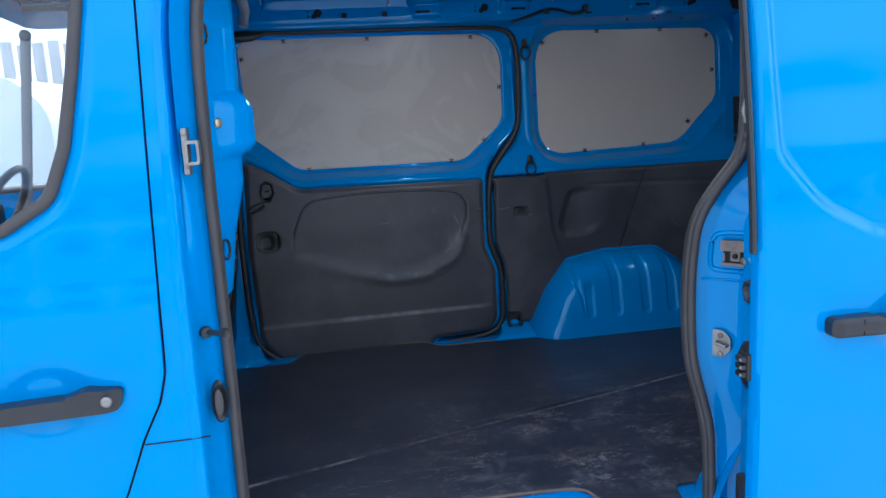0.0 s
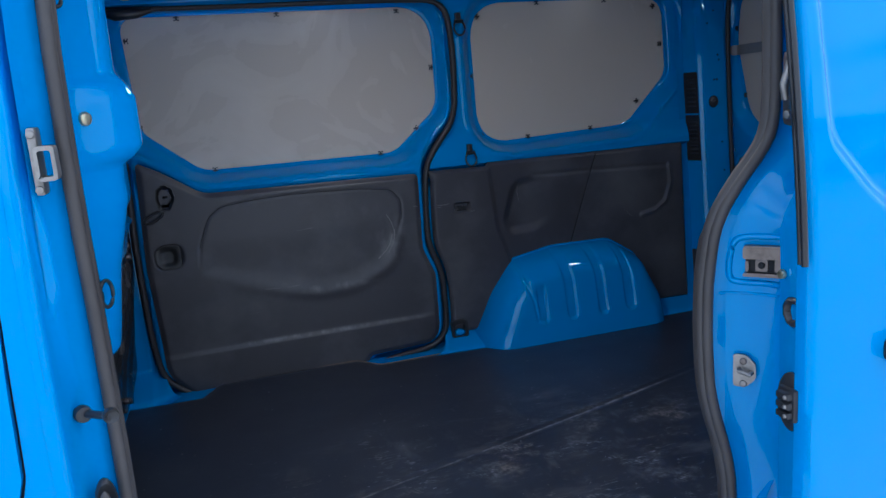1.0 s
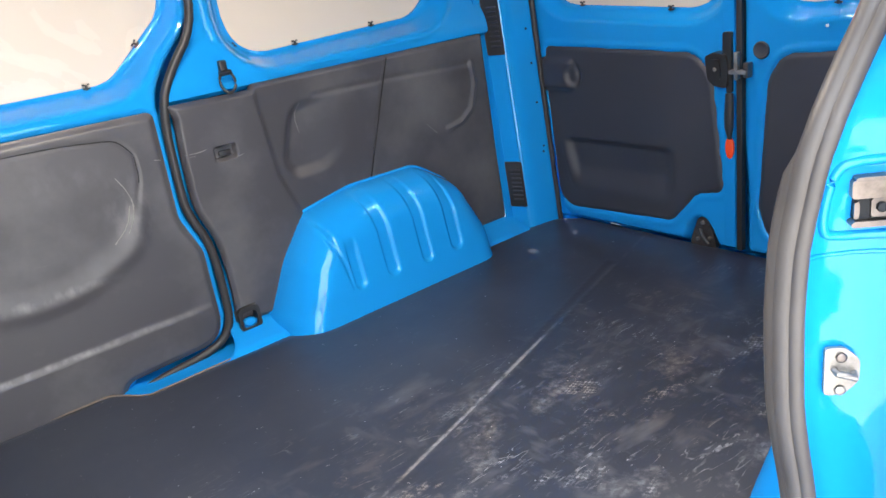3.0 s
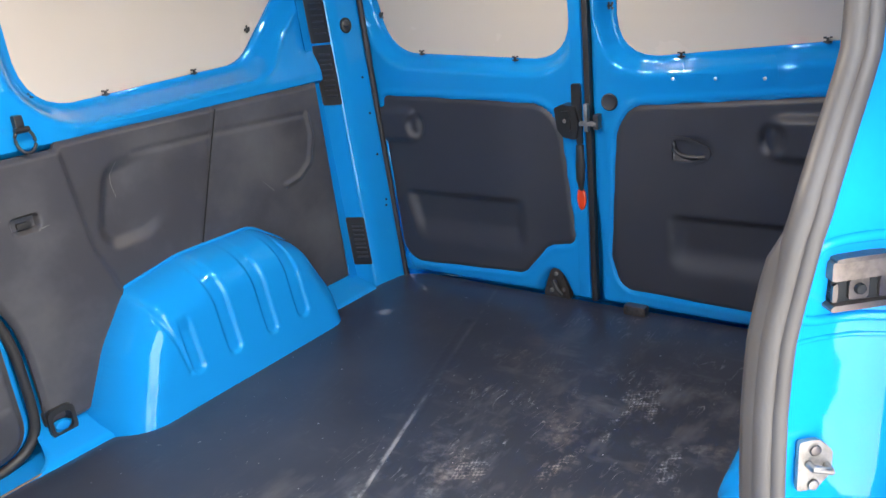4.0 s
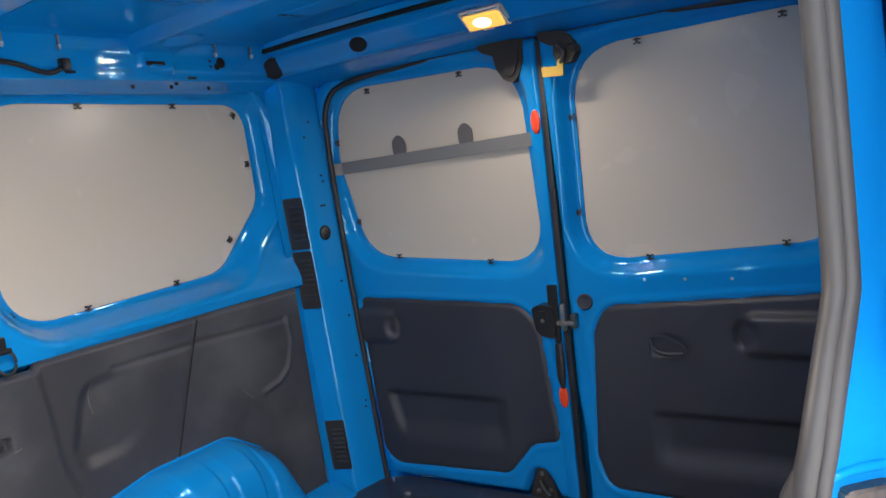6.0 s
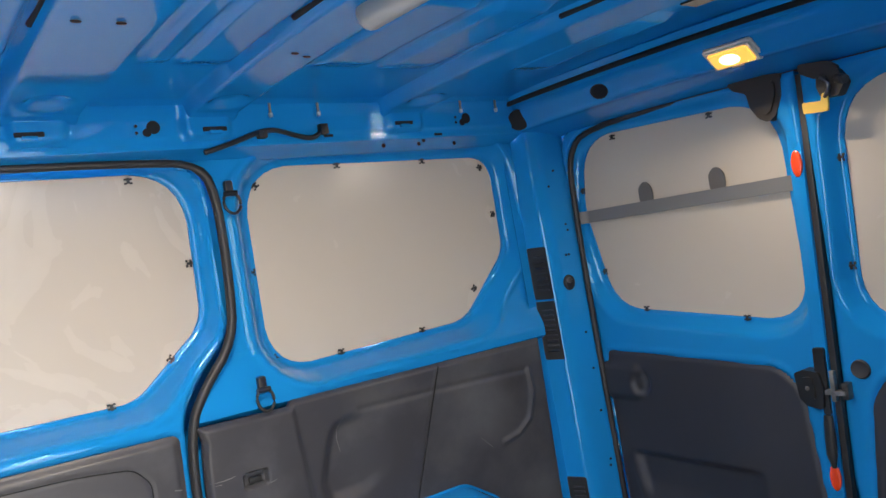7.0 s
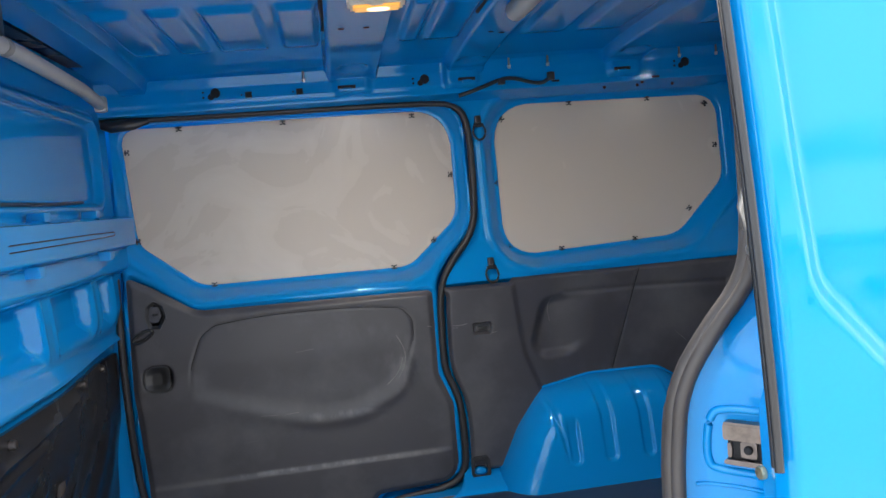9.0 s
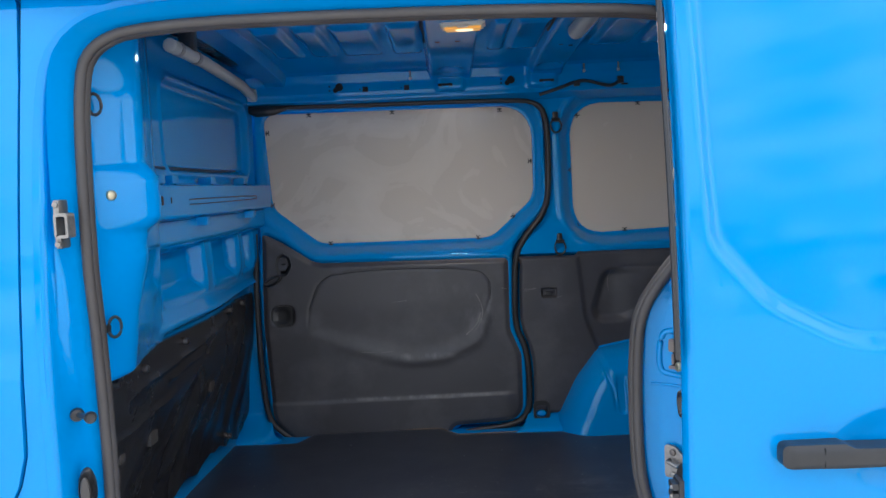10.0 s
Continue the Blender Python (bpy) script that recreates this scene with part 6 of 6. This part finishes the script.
far_pane = relief("far_window_pane", FARCUT, [], lambda u, v: 0 * u, lambda u, v, h: (u, 2 * MID - tumble(v) + h, v), M_GLASS, cab, "clear glass", cell=0.05, thick=0.004, flip=True, closed=True)
far_pane.visible_shadow = False
tube("far_window_frame", fr2, 0.014, M_RUBBER, cab, sides=8, closed=True, normal=(0, 1, 0))
relief("cab_back", rpoly([(0.14, 1.2), (1.83, 1.2), (1.83, 1.96), (0.14, 1.96)], 0), [], lambda u, v: 0 * u, lambda u, v, h: (-0.125 - h, u, v), M_LINING, cab, cell=0.1, flip=True)
relief("cab_roof", rpoly([(-0.80, 0.06), (0.0, 0.06), (0.0, 1.83), (-0.80, 1.83)], 0), [], lambda u, v: 0 * u, lambda u, v, h: (u, v, 2.055 + h), M_LINING, cab, cell=0.1)
relief("bonnet", rpoly([(-1.9, 0.06), (-1.2, 0.06), (-1.2, 1.83), (-1.9, 1.83)], 0.1), [], lambda u, v: 0.2 * S(-1.9, -1.2, u), lambda u, v, h: (u, v, 1.05 + h), M_BLUE, cab, cell=0.06, thick=0.7)
wheel = thing("steering_wheel", "dark steering wheel inside the cab", "steering wheel", (-0.85, 1.45, 1.2))
tube("rim", [(-0.86 + 0.19 * 0.45 * math.cos(a), 1.42 + 0.19 * math.sin(a), 1.28 + 0.19 * 0.88 * math.cos(a)) for a in np.linspace(0, 2 * math.pi, 28, endpoint=False)], 0.014, M_BLACK, wheel, sides=8, closed=True)
block("hub", (-0.93, 1.34, 1.22), (-0.86, 1.50, 1.33), M_BLACK, wheel, bev=0.03)
tube("column", [(-0.90, 1.42, 1.27), (-1.1, 1.42, 1.12)], 0.03, M_BLACK, wheel, sides=8)
dash = thing("dashboard", "dark grey dashboard across the cab", "dashboard", (-1.2, MID, 0.9))
block("top", (-1.35, 0.10, 0.90), (-1.05, 1.80, 1.16), M_TRIM, dash, bev=0.06, seg=3)

# ---- outer shell, wheels and ground ----
shell = thing("outer_shell", "blue outer roof, rear and far side of the van", "van body", (1.2, MID, 0.3), kind="structure")
relief("roof_skin", rpoly([(-0.80, 0.05), (2.46, 0.05), (2.46, 1.84), (-0.80, 1.84)], 0.05), [], lambda u, v: 0.025 * (1 - ((v - MID) / 0.9) ** 2), lambda u, v, h: (u, v, 2.085 + h), M_BLUE, shell, cell=0.06, thick=0.12)
relief("far_skin", rpoly([(-0.30, 0.30), (2.46, 0.30), (2.46, 2.06), (-0.30, 2.06)], 0.03), [], lambda u, v: 0 * u, lambda u, v, h: (u, 1.955 - tumble(v) * 0.4 + h, v), M_BLUE, shell, cell=0.06, flip=True)
relief("rear_skin", rpoly([(0.0, 0.32), (1.90, 0.32), (1.90, 2.08), (0.0, 2.08)], 0.05), [], lambda u, v: 0 * u, lambda u, v, h: (2.47 + h, u, v), M_BLUE, shell, cell=0.06)
relief("underside", rpoly([(-1.2, 0.02), (2.44, 0.02), (2.44, 1.88), (-1.2, 1.88)], 0.03), [], lambda u, v: 0 * u, lambda u, v, h: (u, v, 0.30 + h), M_DARK, shell, cell=0.2, thick=0.02)
for x in (-1.35, 1.62):
    for y in (0.13, 1.76):
        t = thing("wheel", "black tyre on a steel wheel", "wheel", (x, y, 0.33), group="road wheels")
        tube("tyre", [(x + 0.25 * math.cos(a), y, 0.33 + 0.25 * math.sin(a)) for a in np.linspace(0, 2 * math.pi, 32, endpoint=False)], 0.085, M_RUBBER, t, sides=12, closed=True)
        disc("rim", (x, y - 0.03, 0.33), (0, -1, 0), 0.18, 0.05, M_STEEL, t)

bm = bmesh.new()
for q in ((-1500, -1500), (1500, -1500), (1500, 1500), (-1500, 1500)):
    bm.verts.new((*q, 0))
bm.faces.new(bm.verts[:])
ground = part("ground", bm, M_ASPHALT)
tagged(ground, "grey asphalt yard", "ground", kind="structure")

# a white van parked on the far side, and a slat fence behind it
wv = thing("parked_van", "white panel van parked beyond", "van", (-3.2, 5.2, 0.0))
prof = rpoly([(-6.2, 0.35), (-6.25, 1.0), (-5.6, 1.2), (-4.9, 1.85), (-4.2, 1.94), (-1.72, 1.93), (-1.47, 1.70), (-1.44, 0.35)], [0.1, 0.2, 0.15, 0.2, 0.15, 0.15, 0.3, 0.1])
relief("body_side", prof, [], lambda u, v: 0.05 - 0.10 * S(1.2, 2.2, v) + 0.02 * S(1.25, 1.2, v), lambda u, v, h: (u, 4.2 - h, v), M_WHITEPAINT, wv, cell=0.05, thick=1.9)
block("rub_strip", (-5.6, 4.12, 0.72), (-1.7, 4.20, 0.80), M_BLACK, wv, bev=0.01)
block("side_handle", (-2.75, 4.11, 1.12), (-2.50, 4.17, 1.16), M_BLACK, wv, bev=0.01)
block("door_gap", (-3.46, 4.135, 0.60), (-3.45, 4.17, 1.95), M_DARK, wv, bev=0.0)
relief("side_window", rpoly([(-5.25, 1.32), (-4.2, 1.35), (-4.2, 1.95), (-4.75, 1.95)], 0.06), [], lambda u, v: 0.02 + 0 * u, lambda u, v, h: (u, 4.17 - h, v), M_DARK, wv, cell=0.05)
for x in (-5.4, -2.4):
    tube("tyre", [(x + 0.24 * math.cos(a), 4.25, 0.33 + 0.24 * math.sin(a)) for a in np.linspace(0, 2 * math.pi, 24, endpoint=False)], 0.09, M_RUBBER, wv, sides=10, closed=True)
yard_fence = thing("slat_fence", "pale upright metal slats of a tall yard fence", "fence", (-6, 9, 0))
for i, x in enumerate(np.arange(-7.5, 0.6, 0.18)):
    block("slat", (x, 9.0 - 0.012 * (i % 2), 0.05), (x + 0.125, 9.04, 2.58 + 0.02 * (i % 3)), M_FENCE, yard_fence, bev=0.0)
for z in (0.6, 1.9):
    block("fence_rail", (-7.6, 9.04, z), (0.7, 9.08, z + 0.06), M_FENCE, yard_fence, bev=0.0)
belt = thing("seat_belt", "dark seat belt hanging in the cab", "seat belt", (-0.88, 1.72, 1.2))
tube("strap", [(-0.775, 1.70, 1.93), (-0.815, 1.70, 1.60), (-0.862, 1.70, 1.25)], 0.014, M_TAPE, belt, sides=6, squash=(1.4, 0.3), normal=(0, 1, 0))
disc("anchor", (-0.775, 1.70, 1.93), (0, -1, 0), 0.022, 0.012, M_BLACK, belt)
tube("panel_joint", [(-0.128, -0.0005, 0.943), (-0.04, -0.0008, 0.944), (0.0, 0.004, 0.944)], 0.0016, M_DARK, wall_near, sides=6)

# low buildings and trees along the open side of the yard
M_RENDER = plastic("pale_render", (0.62, 0.60, 0.56), 0.85, 0.4, 0.4, (0.40, 0.38, 0.35))
M_ROOF = plastic("grey_roof_sheet", (0.16, 0.15, 0.15), 0.7, 0.3, 0.3)
M_LEAF = plastic("dark_foliage", (0.05, 0.085, 0.03), 0.7, 0.5, 0.6, (0.10, 0.14, 0.05))
for x0, x1, hh in ((-16.0, -3.0, 5.2), (3.0, 11.0, 6.6), (16.0, 34.0, 4.6)):
    bld = thing("yard_building", "pale rendered low building with a grey roof", "building", ((x0 + x1) / 2, -31, 0), group="yard buildings")
    block("wall", (x0, -38.0, 0.0), (x1, -30.0, hh), M_RENDER, bld, bev=0.05)
    block("roof", (x0 - 0.4, -38.4, hh), (x1 + 0.4, -29.6, hh + 0.5), M_ROOF, bld, bev=0.05)
    for x in np.arange(x0 + 1.2, x1 - 1.6, 2.6):
        w = block("window", (x, -30.02, 1.2), (x + 1.3, -29.96, 2.6), M_DARK, bld, bev=0.0)
        if hh > 5:
            block("window", (x, -30.02, 3.6), (x + 1.3, -29.96, 4.8), M_DARK, bld, bev=0.0)
random.seed(4)
for x, hh in ((0.0, 6.0), (13.5, 7.0), (-21.0, 7.5), (38.0, 7.0)):
    tree = thing("tree", "leafy green tree at the edge of the yard", "tree", (x, -33, 0), group="yard trees")
    tube("trunk", [(x, -33, 0), (x + 0.1, -33, hh * 0.35), (x + 0.2, -33, hh * 0.6)], [0.22, 0.16, 0.08], M_RUST, tree, sides=8)
    bm = bmesh.new()
    for i in range(420):
        a, c, r = random.uniform(0, 6.283), random.uniform(-1, 1), random.random() ** 0.4
        q = Vector((math.cos(a) * math.sqrt(1 - c * c), math.sin(a) * math.sqrt(1 - c * c), c * 1.1)) * (r * hh * 0.34 * random.uniform(0.75, 1.15)) + Vector((x, -33, hh * 0.66))
        e = random.uniform(0.12, 0.32)
        n1 = Vector((random.gauss(0, 1), random.gauss(0, 1), random.gauss(0, 1))).normalized()
        n2 = n1.orthogonal().normalized()
        bm.faces.new([bm.verts.new(q + n1 * e), bm.verts.new(q + n2 * e * 0.6), bm.verts.new(q - n1 * e), bm.verts.new(q - n2 * e * 0.6)])
    part("crown", bm, M_LEAF, tree)
